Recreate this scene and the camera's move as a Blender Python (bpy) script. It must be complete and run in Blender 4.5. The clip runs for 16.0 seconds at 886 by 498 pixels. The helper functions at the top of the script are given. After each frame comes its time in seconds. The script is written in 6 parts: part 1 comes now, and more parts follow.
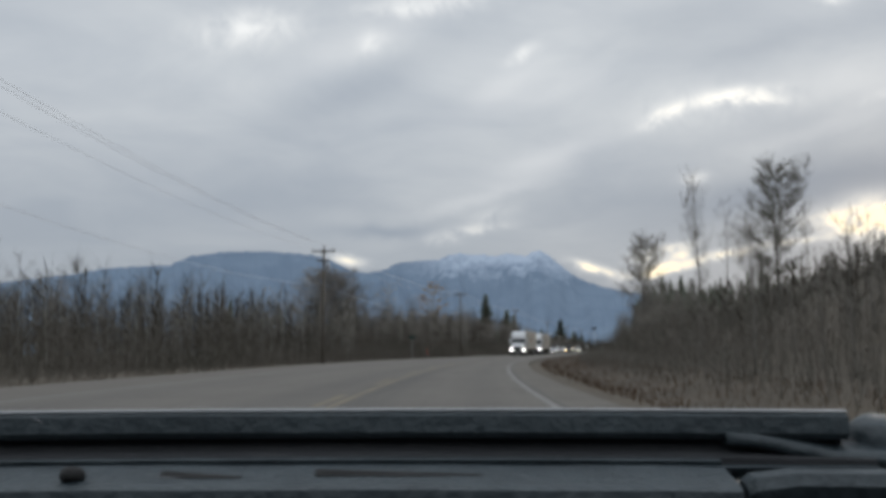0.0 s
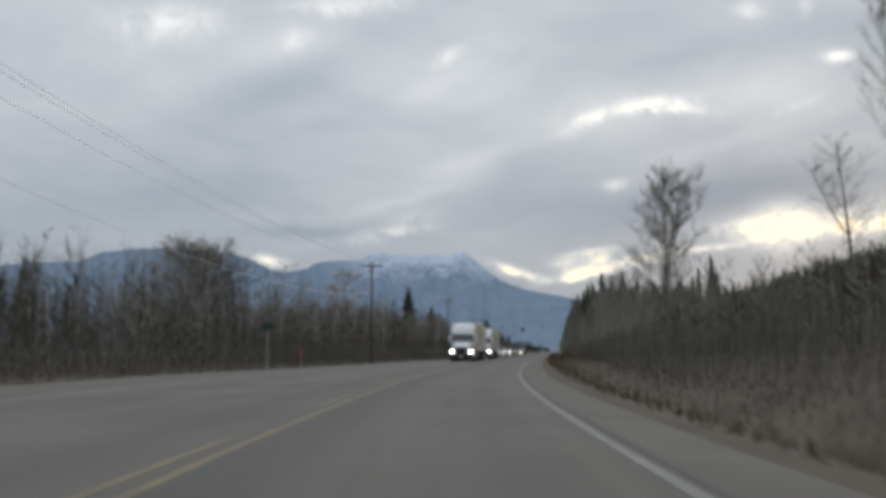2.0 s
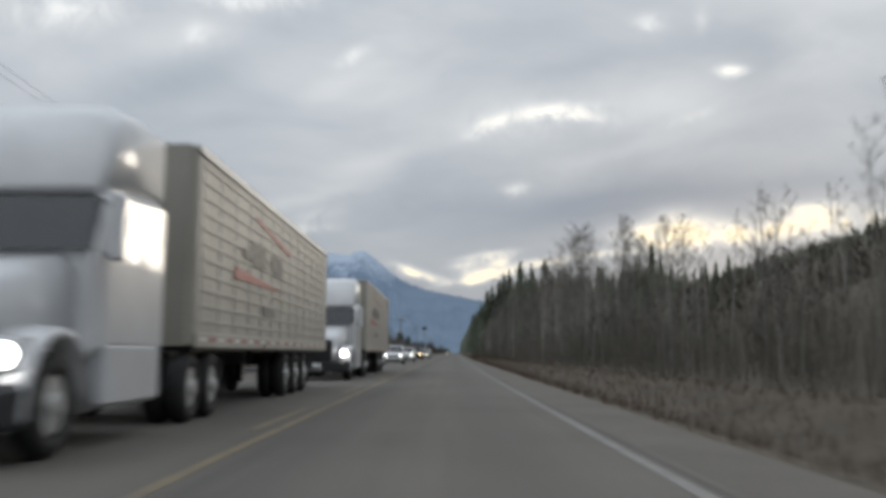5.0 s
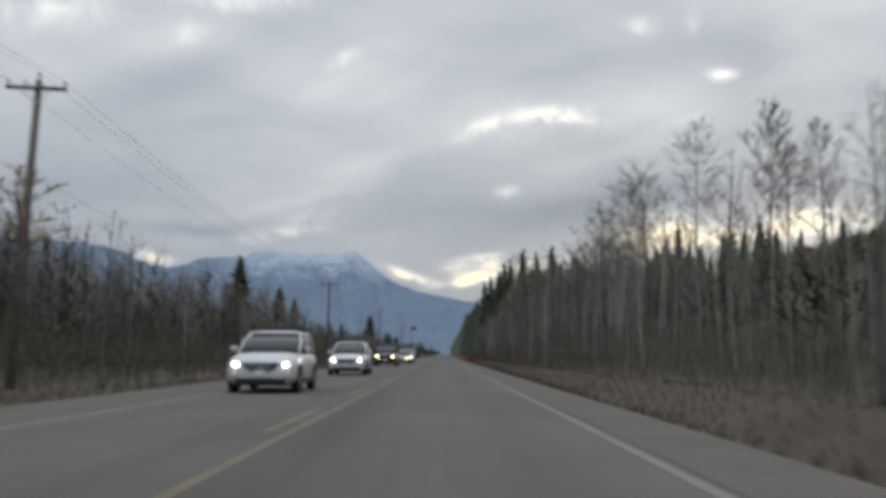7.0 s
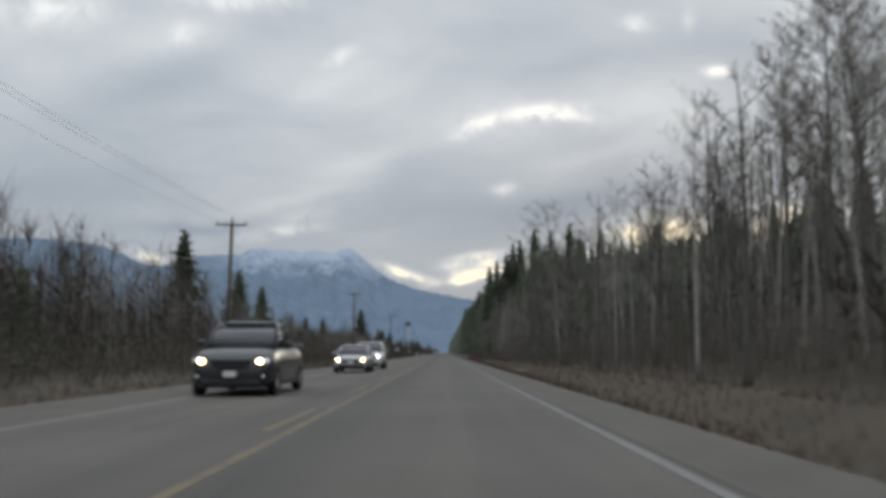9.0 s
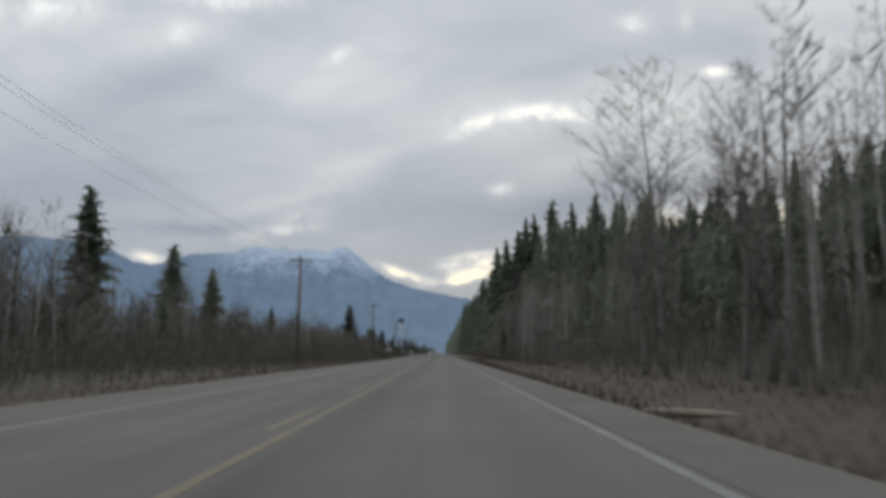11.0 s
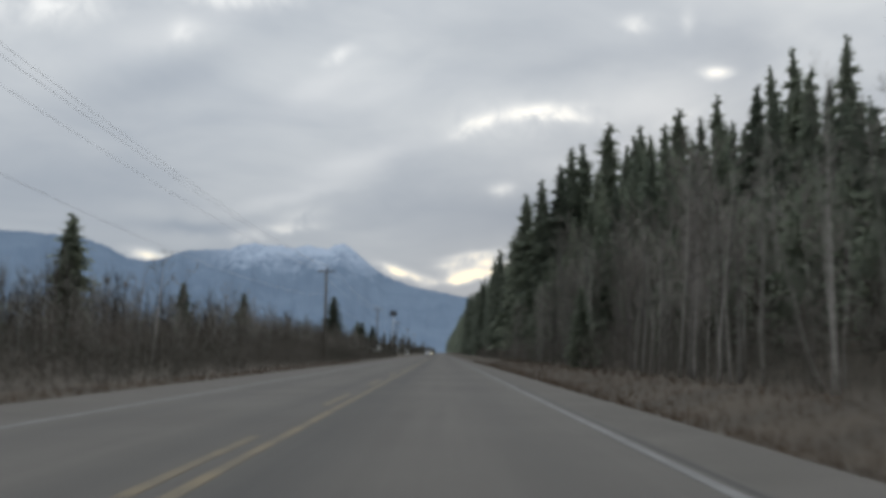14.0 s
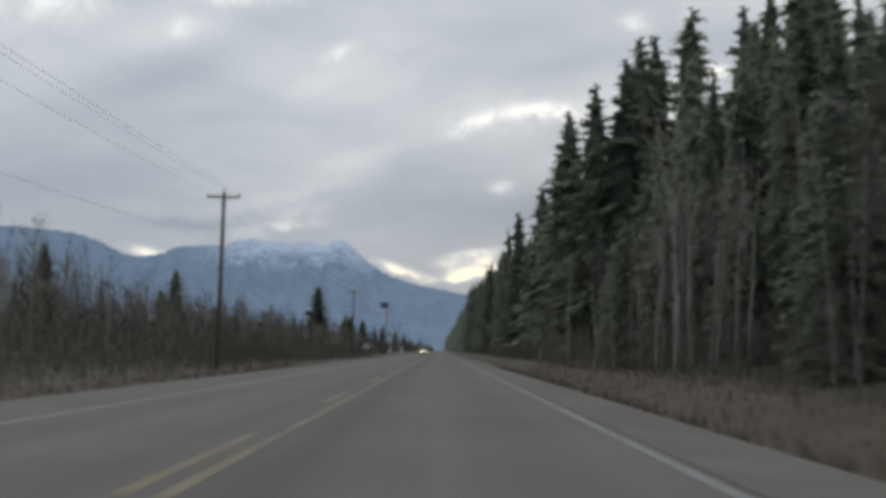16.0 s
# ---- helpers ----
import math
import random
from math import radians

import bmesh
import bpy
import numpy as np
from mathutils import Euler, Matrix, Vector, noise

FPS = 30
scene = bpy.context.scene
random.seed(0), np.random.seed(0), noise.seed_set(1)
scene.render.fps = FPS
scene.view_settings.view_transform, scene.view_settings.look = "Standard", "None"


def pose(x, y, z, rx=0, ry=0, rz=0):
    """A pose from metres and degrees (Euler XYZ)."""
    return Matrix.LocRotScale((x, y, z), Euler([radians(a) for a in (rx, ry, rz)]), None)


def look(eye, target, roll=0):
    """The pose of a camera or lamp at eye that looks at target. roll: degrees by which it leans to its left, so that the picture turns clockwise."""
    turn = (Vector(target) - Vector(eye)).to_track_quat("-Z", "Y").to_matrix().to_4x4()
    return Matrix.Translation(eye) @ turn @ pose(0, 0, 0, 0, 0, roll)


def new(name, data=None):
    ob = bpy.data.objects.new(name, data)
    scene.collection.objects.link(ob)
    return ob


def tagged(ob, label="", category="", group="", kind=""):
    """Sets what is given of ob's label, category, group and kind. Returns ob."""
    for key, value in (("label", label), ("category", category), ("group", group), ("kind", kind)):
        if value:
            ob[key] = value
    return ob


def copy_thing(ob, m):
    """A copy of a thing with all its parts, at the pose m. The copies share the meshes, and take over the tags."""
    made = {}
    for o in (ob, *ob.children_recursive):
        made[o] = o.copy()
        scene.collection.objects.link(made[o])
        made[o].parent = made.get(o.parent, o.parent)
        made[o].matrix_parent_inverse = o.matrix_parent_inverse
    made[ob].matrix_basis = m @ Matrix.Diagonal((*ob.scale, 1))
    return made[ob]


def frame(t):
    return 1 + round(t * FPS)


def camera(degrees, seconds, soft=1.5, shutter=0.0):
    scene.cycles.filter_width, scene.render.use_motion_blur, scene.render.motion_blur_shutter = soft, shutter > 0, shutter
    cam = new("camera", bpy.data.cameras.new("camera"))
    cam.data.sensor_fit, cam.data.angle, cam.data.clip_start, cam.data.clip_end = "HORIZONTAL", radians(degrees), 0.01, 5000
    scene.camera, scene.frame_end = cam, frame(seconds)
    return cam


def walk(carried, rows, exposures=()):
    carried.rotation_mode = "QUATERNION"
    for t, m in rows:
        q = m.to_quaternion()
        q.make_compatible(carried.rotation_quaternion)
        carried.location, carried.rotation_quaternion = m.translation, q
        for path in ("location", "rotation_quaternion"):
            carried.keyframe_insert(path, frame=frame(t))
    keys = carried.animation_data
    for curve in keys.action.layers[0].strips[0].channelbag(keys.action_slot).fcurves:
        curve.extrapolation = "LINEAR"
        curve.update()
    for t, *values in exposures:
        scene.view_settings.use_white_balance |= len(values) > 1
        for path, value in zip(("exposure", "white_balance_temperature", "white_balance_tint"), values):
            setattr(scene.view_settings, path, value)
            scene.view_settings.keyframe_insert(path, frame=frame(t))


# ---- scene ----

# ---------------------------------------------------------------- camera
cam = camera(49.5, 16.0, soft=4.4, shutter=0.4)
EYE = 1.05
# seconds, x, y, yaw, pitch, lean
PATH = [
    (0.0, 15.60, 0.00, 11.44, 6.00, 0.55), (0.034, 15.60, 0.00, 11.44, 6.00, 0.55),
    (0.1, 15.23, 1.90, 11.31, 6.01, 0.53), (0.2, 14.59, 5.20, 11.08, 6.02, 0.50), (0.3, 13.95, 8.50, 10.85, 6.03, 0.46), (0.4, 13.33, 11.70, 10.62, 6.04, 0.43),
    (0.5, 12.74, 14.72, 10.41, 6.05, 0.40), (1.0, 10.14, 29.50, 9.29, 6.07, 0.25),
    (1.5, 7.86, 44.32, 8.04, 6.11, 0.15), (2.0, 5.90, 59.19, 6.75, 6.08, 0.15), (2.5, 4.30, 74.11, 5.20, 6.02, 0.05),
    (3.0, 3.13, 89.06, 3.45, 6.02, -0.05), (3.5, 2.37, 104.04, 2.16, 6.01, -0.15), (4.0, 1.88, 119.03, 1.35, 6.09, -0.35),
    (6.5, 0.56, 194.02, 0.45, 6.21, -0.45), (7.0, 0.44, 209.02, 0.23, 6.28, -0.55), (7.5, 0.36, 224.02, 0.15, 6.20, -0.45),
    (8.0, 0.30, 239.02, 0.13, 6.18, -0.35), (8.5, 0.24, 254.02, 0.14, 6.17, -0.25), (11.0, 0.07, 329.02, -0.09, 6.16, -0.28),
    (11.5, 0.05, 344.02, -0.04, 6.13, -0.24), (12.0, 0.04, 359.02, -0.05, 6.12, -0.28), (12.5, 0.03, 374.02, -0.07, 6.12, -0.36),
    (13.0, 0.02, 389.02, -0.06, 6.13, -0.42), (13.5, 0.01, 404.02, -0.06, 6.13, -0.46), (14.0, 0.00, 419.02, -0.09, 6.14, -0.60),
    (14.5, 0.00, 434.02, -0.09, 6.12, -0.68), (15.0, 0.00, 449.02, -0.10, 6.12, -0.70), (15.5, 0.00, 464.02, -0.11, 6.05, -0.70),
    (16.0, 0.00, 479.02, -0.18, 6.02, -0.76)]
walk(cam, [(t, pose(x, y, EYE, 90 + p, r, w)) for t, x, y, w, p, r in PATH], exposures=[(0.0, 0.0), (16.0, 0.0)])


# ---------------------------------------------------------------- node helpers
class Net:
    def __init__(self, tree):
        self.tree = tree

    def node(self, kind, **values):
        n = self.tree.nodes.new(kind)
        for key, value in values.items():
            n.inputs[key.replace("_", " ")].default_value = value
        return n

    def link(self, a, b):
        self.tree.links.new(a, b)

    def math(self, op, a, b=0.0, c=None):
        n = self.tree.nodes.new("ShaderNodeMath")
        n.operation = op
        for i, v in enumerate((a, b) if c is None else (a, b, c)):
            if isinstance(v, (int, float)):
                n.inputs[i].default_value = v
            else:
                self.link(v, n.inputs[i])
        return n.outputs[0]

    def mix(self, f, a, b):
        n = self.tree.nodes.new("ShaderNodeMix")
        n.data_type = "RGBA"
        for i, v in ((0, f), (6, a), (7, b)):
            if isinstance(v, (int, float)):
                n.inputs[i].default_value = v
            elif isinstance(v, (tuple, list)):
                n.inputs[i].default_value = (*v[:3], 1)
            else:
                self.link(v, n.inputs[i])
        return n.outputs[2]

    def noise(self, where, scale, detail=4.0, rough=0.55, distortion=0.0):
        n = self.node("ShaderNodeTexNoise", Scale=scale, Detail=detail, Roughness=rough, Distortion=distortion)
        if where is not None:
            self.link(where, n.inputs["Vector"])
        return n.outputs["Fac"]

    def ramp(self, f, a, b):
        n = self.tree.nodes.new("ShaderNodeMapRange")
        n.inputs["From Min"].default_value, n.inputs["From Max"].default_value = a, b
        self.link(f, n.inputs["Value"])
        return n.outputs[0]


# ---------------------------------------------------------------- sky and sun
# breaks in the cloud: tangent of azimuth, tangent of elevation, their spreads, tilt, strength, warmth
BREAKS = [
    (0.107, 0.2552, 0.0364, 0.0076, 0.04, 1.15, 0.25), (0.129, 0.2498, 0.0294, 0.0041, -0.05, 0.5, 0.3), (0.028, 0.2394, 0.0188, 0.0071, 0.55, 0.8, 0.3), (0.06, 0.2494, 0.0265, 0.0053, 0.15, 0.35, 0.3),
    (0.087, 0.2502, 0.0823, 0.0176, 0.1, 0.28, 0.15), (0.206, 0.353, 0.0165, 0.0094, 0, 0.5, 0.1), (0.296, 0.3011, 0.0141, 0.0053, 0, 0.6, 0.25), (0.261, 0.3564, 0.0082, 0.0147, 0, 0.25, 0),
    (-0.112, 0.317, 0.02, 0.0071, 0.5, 0.5, 0), (-0.279, 0.3411, 0.0153, 0.0118, 0.3, 0.45, 0), (0.06, 0.1722, 0.0141, 0.0059, 0.2, 0.4, 0.2), (-0.049, 0.085, 0.0176, 0.0047, -0.3, 1.0, 0.9),
    (-0.028, 0.078, 0.0235, 0.0035, -0.25, 0.8, 1), (0.019, 0.0771, 0.0282, 0.0035, 0.2, 1.3, 1), (0.046, 0.0956, 0.0153, 0.0041, 0.35, 1.0, 0.9), (0.01, 0.0912, 0.0176, 0.0035, 0.2, 0.7, 0.9),
    (-0.309, 0.0991, 0.0188, 0.0047, -0.15, 0.9, 0.7), (-0.168, 0.1278, 0.0353, 0.0047, 0.1, 0.4, 0.5), (-0.203, 0.1187, 0.0176, 0.0059, 0, 0.35, 0.4), (-0.145, 0.1429, 0.0235, 0.0071, 0.2, 0.25, 0.3),
    (-0.429, 0.3685, 0.0588, 0.02, 0, 0.6, 0), (-0.222, 0.379, 0.0647, 0.0106, 0, 0.6, 0), (0.027, 0.0833, 0.0235, 0.0047, 0.1, 1.0, 0.95), (0.033, 0.1014, 0.0247, 0.0035, 0.15, 0.8, 0.9),
    (0.084, 0.0919, 0.0235, 0.0041, 0.1, 0.9, 0.95), (0.147, 0.1038, 0.0353, 0.0029, 0.1, 0.8, 0.9), (0.253, 0.2525, 0.0353, 0.0053, 0.4, 0.2, 0.1), (0.289, 0.301, 0.0153, 0.0053, 0, 0.5, 0.2),
    (0.303, 0.1274, 0.05, 0.01, 0.05, 2.0, 0.8), (0.396, 0.1396, 0.0529, 0.0129, 0.05, 1.8, 0.8), (0.215, 0.1141, 0.0235, 0.0035, 0.1, 0.6, 0.95), (0.362, 0.1531, 0.0353, 0.0047, 0.1, 0.6, 0.7),
    (0.229, 0.1254, 0.0353, 0.0176, 0.1, 1.6, 0.8), (0.196, 0.1272, 0.0294, 0.0071, 0.1, 1.0, 0.85), (0.081, 0.0924, 0.0353, 0.0035, 0.15, 0.5, 0.95),
]
# darker (+) and paler (-) bands of cloud: the same, with their depth
BANDS = [
    (0.18, 0.1557, 0.1117, 0.0176, 0.1, 0.5), (0.351, 0.177, 0.0941, 0.0141, 0.1, 0.45), (0.191, 0.1766, 0.0882, 0.0235, 0.1, 0.25), (0.072, 0.1341, 0.1058, 0.0235, 0.1, 0.4),
    (-0.31, 0.2819, 0.1235, 0.0265, 0.45, 0.35), (0.051, 0.3334, 0.0882, 0.0294, 0.2, 0.35), (0.13, 0.3059, 0.0882, 0.0165, 0.15, 0.3), (-0.026, 0.1495, 0.0999, 0.0153, 0.1, 0.35),
    (0.134, 0.1563, 0.0823, 0.0235, 0.2, 0.3), (-0.275, 0.1291, 0.0705, 0.0082, -0.05, 0.45), (-0.377, 0.1718, 0.0882, 0.0294, 0, 0.2), (0.251, 0.1738, 0.0999, 0.0265, 0.1, 0.35),
    (0.3, 0.2523, 0.1176, 0.0235, 0.25, 0.2), (0.317, 0.3225, 0.0412, 0.0353, 0, 0.35), (-0.255, 0.127, 0.0412, 0.0071, -0.1, 0.35), (-0.518, 0.1643, 0.147, 0.0353, 0, 0.2),
    (-0.086, 0.2005, 0.0705, 0.0153, 0.3, -0.35), (-0.129, 0.2829, 0.0529, 0.0147, 0.5, -0.3), (0.238, 0.2601, 0.0705, 0.0235, 0.1, -0.3), (-0.294, 0.3379, 0.0941, 0.0235, 0.3, -0.3),
    (0.201, 0.2198, 0.1176, 0.0129, 0.3, -0.25), (-0.084, 0.2712, 0.0882, 0.0176, 0.3, -0.2), (-0.157, 0.1609, 0.0764, 0.0082, 0.25, -0.25),
]

world = bpy.data.worlds.new("overcast_sky")
world.use_nodes = True
net = Net(world.node_tree)
world.node_tree.nodes.clear()
coords = net.node("ShaderNodeTexCoord").outputs["Generated"]
sep = net.node("ShaderNodeSeparateXYZ")
net.link(coords, sep.inputs[0])
dx, dy, dz = sep.outputs
ahead = net.math("MAXIMUM", dy, 0.15)
U, V = net.math("DIVIDE", dx, ahead), net.math("DIVIDE", dz, ahead)
# the cloud layer seen in perspective
lift = net.math("ADD", net.math("MAXIMUM", dz, 0.0), 0.16)
deck = net.node("ShaderNodeCombineXYZ")
net.link(net.math("DIVIDE", dx, lift), deck.inputs[0])
net.link(net.math("DIVIDE", dy, lift), deck.inputs[1])
big = net.noise(deck.outputs[0], 0.55, 3.0, 0.5, 0.6)
fine = net.noise(deck.outputs[0], 1.9, 6.0, 0.55, 0.4)
rag = net.noise(coords, 22.0, 5.0, 0.6, 0.3)
wisp = net.noise(coords, 34.0, 6.0, 0.62, 0.5)
cover = net.math("ADD", net.math("MULTIPLY", big, 0.5), net.math("MULTIPLY", fine, 0.5))
grey = net.mix(net.ramp(cover, 0.38, 0.62), (0.318, 0.351, 0.395), (0.475, 0.499, 0.520))
low = net.math("SUBTRACT", 1.0, net.ramp(dz, 0.055, 0.28))
grey = net.mix(net.math("MULTIPLY", low, 0.8), grey, (0.222, 0.250, 0.290))
Uw = net.math("ADD", U, net.math("MULTIPLY", net.math("SUBTRACT", rag, 0.5), 0.02))
Vw = net.math("ADD", V, net.math("MULTIPLY", net.math("SUBTRACT", wisp, 0.5), 0.012))


place = net.node("ShaderNodeCombineXYZ")
net.link(Uw, place.inputs[0])
net.link(Vw, place.inputs[1])


def puff(u0, v0, su, sv, tilt):
    """A soft-edged patch of the sky round a direction."""
    local = net.node("ShaderNodeMapping", Location=(u0, v0, 0), Rotation=(0, 0, math.atan(tilt)), Scale=(su, sv, 1))
    local.vector_type = "TEXTURE"
    net.link(place.outputs[0], local.inputs["Vector"])
    length = net.tree.nodes.new("ShaderNodeVectorMath")
    length.operation = "DOT_PRODUCT"
    net.link(local.outputs[0], length.inputs[0])
    net.link(local.outputs[0], length.inputs[1])
    return net.math("POWER", math.exp(-1), length.outputs["Value"])


shade = light = warm = 0.0
for u0, v0, su, sv, tilt, depth in BANDS:
    shade = net.math("MULTIPLY_ADD", puff(u0, v0, su, sv, tilt), depth, shade)
for u0, v0, su, sv, tilt, amount, warmth in BREAKS:
    g = puff(u0, v0, su, sv * 1.1, tilt)
    light = net.math("MULTIPLY_ADD", g, min(amount, 1.5), light)
    warm = net.math("MULTIPLY_ADD", g, min(amount, 1.5) * warmth, warm)
front = net.ramp(dy, 0.15, 0.4)
shade = net.math("MULTIPLY", shade, front)
grey = net.mix(net.math("MAXIMUM", shade, 0.0), grey, (0.205, 0.240, 0.292))
grey = net.mix(net.math("MAXIMUM", net.math("MULTIPLY", shade, -1.0), 0.0), grey, (0.62, 0.63, 0.64))
ragged = net.math("MULTIPLY", net.ramp(wisp, 0.30, 0.62), front)
light, warm = net.math("MULTIPLY", light, ragged), net.math("MULTIPLY", warm, ragged)
bright = net.mix(net.math("MINIMUM", warm, 1.0), (0.84, 0.84, 0.82), (0.90, 0.79, 0.58))
clouds = net.mix(net.math("MINIMUM", light, 1.0), grey, bright)
sky = net.node("ShaderNodeTexSky")
sky.sky_type, sky.sun_disc = "NISHITA", False
sky.sun_elevation, sky.sun_rotation = radians(7), radians(18)
back1, back2, total = net.node("ShaderNodeBackground"), net.node("ShaderNodeBackground"), net.node("ShaderNodeAddShader")
net.link(clouds, back1.inputs["Color"])
net.link(sky.outputs[0], back2.inputs["Color"])
back2.inputs["Strength"].default_value = 0.003
# an overcast sky is brighter overhead than at the horizon
net.link(net.math("MULTIPLY_ADD", net.ramp(dz, 0.38, 0.95), 2.0, 1.36), back1.inputs["Strength"])
out = net.node("ShaderNodeOutputWorld")
net.link(back1.outputs[0], total.inputs[0])
net.link(back2.outputs[0], total.inputs[1])
net.link(total.outputs[0], out.inputs["Surface"])
scene.world = world

sun_data = bpy.data.lights.new("sun", "SUN")
sun_data.energy, sun_data.angle, sun_data.color = 0.5, radians(14), (1.0, 0.9, 0.76)
sun = new("sun", sun_data)
sun.matrix_world = look((0, 0, 300), (-math.sin(radians(18)), -math.cos(radians(18)), 300 - math.tan(radians(7))))


# ---------------------------------------------------------------- materials
def material(name, c1, c2, rough=0.8, metal=0.0, scale=3.0, fine=40.0, bump=0.3, by_object=0.0, world_space=False, spec=0.4, coat=0.0):
    """A surface that varies between two colours at a coarse and a fine scale."""
    m = bpy.data.materials.new(name)
    m.use_nodes = True
    n = Net(m.node_tree)
    p = m.node_tree.nodes["Principled BSDF"]
    where = n.node("ShaderNodeNewGeometry").outputs["Position"] if world_space else n.node("ShaderNodeTexCoord").outputs["Object"]
    a, b = n.noise(where, scale, 5.0), n.noise(where, fine, 3.0)
    f = n.ramp(n.math("ADD", n.math("MULTIPLY", a, 0.65), n.math("MULTIPLY", b, 0.35)), 0.34, 0.66)
    colour = n.mix(f, c1, c2)
    if by_object:
        r = n.node("ShaderNodeObjectInfo").outputs["Random"]
        h = n.tree.nodes.new("ShaderNodeHueSaturation")
        n.link(n.math("MULTIPLY_ADD", r, 2 * by_object, 1 - by_object), h.inputs["Value"])
        n.link(n.math("MULTIPLY_ADD", r, -0.04, 0.52), h.inputs["Hue"])
        n.link(colour, h.inputs["Color"])
        colour = h.outputs[0]
    n.link(colour, p.inputs["Base Color"])
    n.link(n.math("MULTIPLY_ADD", b, 0.25, rough - 0.12), p.inputs["Roughness"])
    p.inputs["Metallic"].default_value = metal
    p.inputs["Specular IOR Level"].default_value = spec
    p.inputs["Coat Weight"].default_value = coat
    if bump:
        bp = n.node("ShaderNodeBump", Strength=bump, Distance=0.02)
        n.link(b, bp.inputs["Height"])
        n.link(bp.outputs[0], p.inputs["Normal"])
    return m


def glowing(name, colour, strength):
    m = bpy.data.materials.new(name)
    m.use_nodes = True
    p = m.node_tree.nodes["Principled BSDF"]
    p.inputs["Base Color"].default_value = (0.8, 0.8, 0.8, 1)
    p.inputs["Emission Color"].default_value = (*colour, 1)
    p.inputs["Emission Strength"].default_value = strength
    return m


def road_material():
    """Worn asphalt whose wheel tracks, seams and patches follow the road: the map holds metres across and along."""
    m = bpy.data.materials.new("worn_asphalt")
    m.use_nodes = True
    n = Net(m.node_tree)
    p = m.node_tree.nodes["Principled BSDF"]
    uv = n.node("ShaderNodeUVMap").outputs[0]
    s = n.node("ShaderNodeSeparateXYZ")
    n.link(uv, s.inputs[0])
    across, along = s.outputs[0], s.outputs[1]
    where = n.node("ShaderNodeNewGeometry").outputs["Position"]
    coarse, grit = n.noise(where, 0.22, 5.0), n.noise(where, 55.0, 3.0)
    stretched = n.node("ShaderNodeMapping")
    stretched.inputs["Scale"].default_value = (2.2, 0.05, 1.0)
    n.link(uv, stretched.inputs["Vector"])
    streak = n.noise(stretched.outputs[0], 1.0, 5.0, 0.6)
    colour = n.mix(n.ramp(coarse, 0.35, 0.65), (0.075, 0.067, 0.057), (0.100, 0.091, 0.078))
    colour = n.mix(n.math("MULTIPLY", n.ramp(streak, 0.40, 0.68), 0.5), colour, (0.124, 0.112, 0.096))
    dark = None
    for c, w, k in ((-4.85, 0.42, 0.4), (-2.6, 0.38, 0.55), (-1.3, 0.55, 0.85), (0.95, 0.42, 0.35)):
        d = n.math("DIVIDE", n.math("SUBTRACT", across, c), w)
        g = n.math("MULTIPLY", n.math("EXPONENT", n.math("MULTIPLY", n.math("MULTIPLY", d, d), -1.0)), k)
        dark = g if dark is None else n.math("ADD", dark, g)
    dark = n.math("MULTIPLY", dark, n.ramp(streak, 0.25, 0.60))
    colour = n.mix(dark, colour, (0.046, 0.043, 0.039))
    seam = n.math("DIVIDE", n.math("SUBTRACT", n.math("ADD", across, n.math("MULTIPLY", streak, 0.08)), 2.28), 0.05)
    seam = n.math("EXPONENT", n.math("MULTIPLY", n.math("MULTIPLY", seam, seam), -1.0))
    colour = n.mix(n.math("MULTIPLY", seam, 0.7), colour, (0.028, 0.027, 0.024))
    colour = n.mix(n.math("MULTIPLY", grit, 0.25), colour, (0.052, 0.047, 0.041))
    n.link(colour, p.inputs["Base Color"])
    p.inputs["Roughness"].default_value = 0.9
    bp = n.node("ShaderNodeBump", Strength=0.35, Distance=0.01)
    n.link(grit, bp.inputs["Height"])
    n.link(bp.outputs[0], p.inputs["Normal"])
    return m


BARK_GREY = material("grey_bark", (0.091, 0.086, 0.076), (0.169, 0.158, 0.141), 0.9, scale=2.0, fine=30, by_object=0.3)
BARK_PALE = material("pale_aspen_bark", (0.188, 0.178, 0.156), (0.334, 0.317, 0.284), 0.85, scale=1.5, fine=20, by_object=0.2)
BARK_DARK = material("dark_conifer_bark", (0.09, 0.075, 0.062), (0.17, 0.145, 0.12), 0.9, scale=2.0, fine=30, by_object=0.2)
TWIGS = material("bare_twigs", (0.124, 0.114, 0.097), (0.215, 0.198, 0.170), 0.9, scale=0.6, fine=8, bump=0, by_object=0.3)
RUST = material("last_orange_leaves", (0.27, 0.14, 0.06), (0.40, 0.22, 0.10), 0.8, scale=0.8, fine=8, bump=0, by_object=0.1)
def let_through(m, share):
    """Lets part of the light pass through thin foliage."""
    n = Net(m.node_tree)
    p = m.node_tree.nodes["Principled BSDF"]
    leaf, both = n.node("ShaderNodeBsdfTranslucent"), n.node("ShaderNodeMixShader")
    n.link(p.inputs["Base Color"].links[0].from_socket, leaf.inputs["Color"])
    both.inputs[0].default_value = share
    n.link(p.outputs[0], both.inputs[1])
    n.link(leaf.outputs[0], both.inputs[2])
    n.link(both.outputs[0], m.node_tree.nodes["Material Output"].inputs["Surface"])
    return m


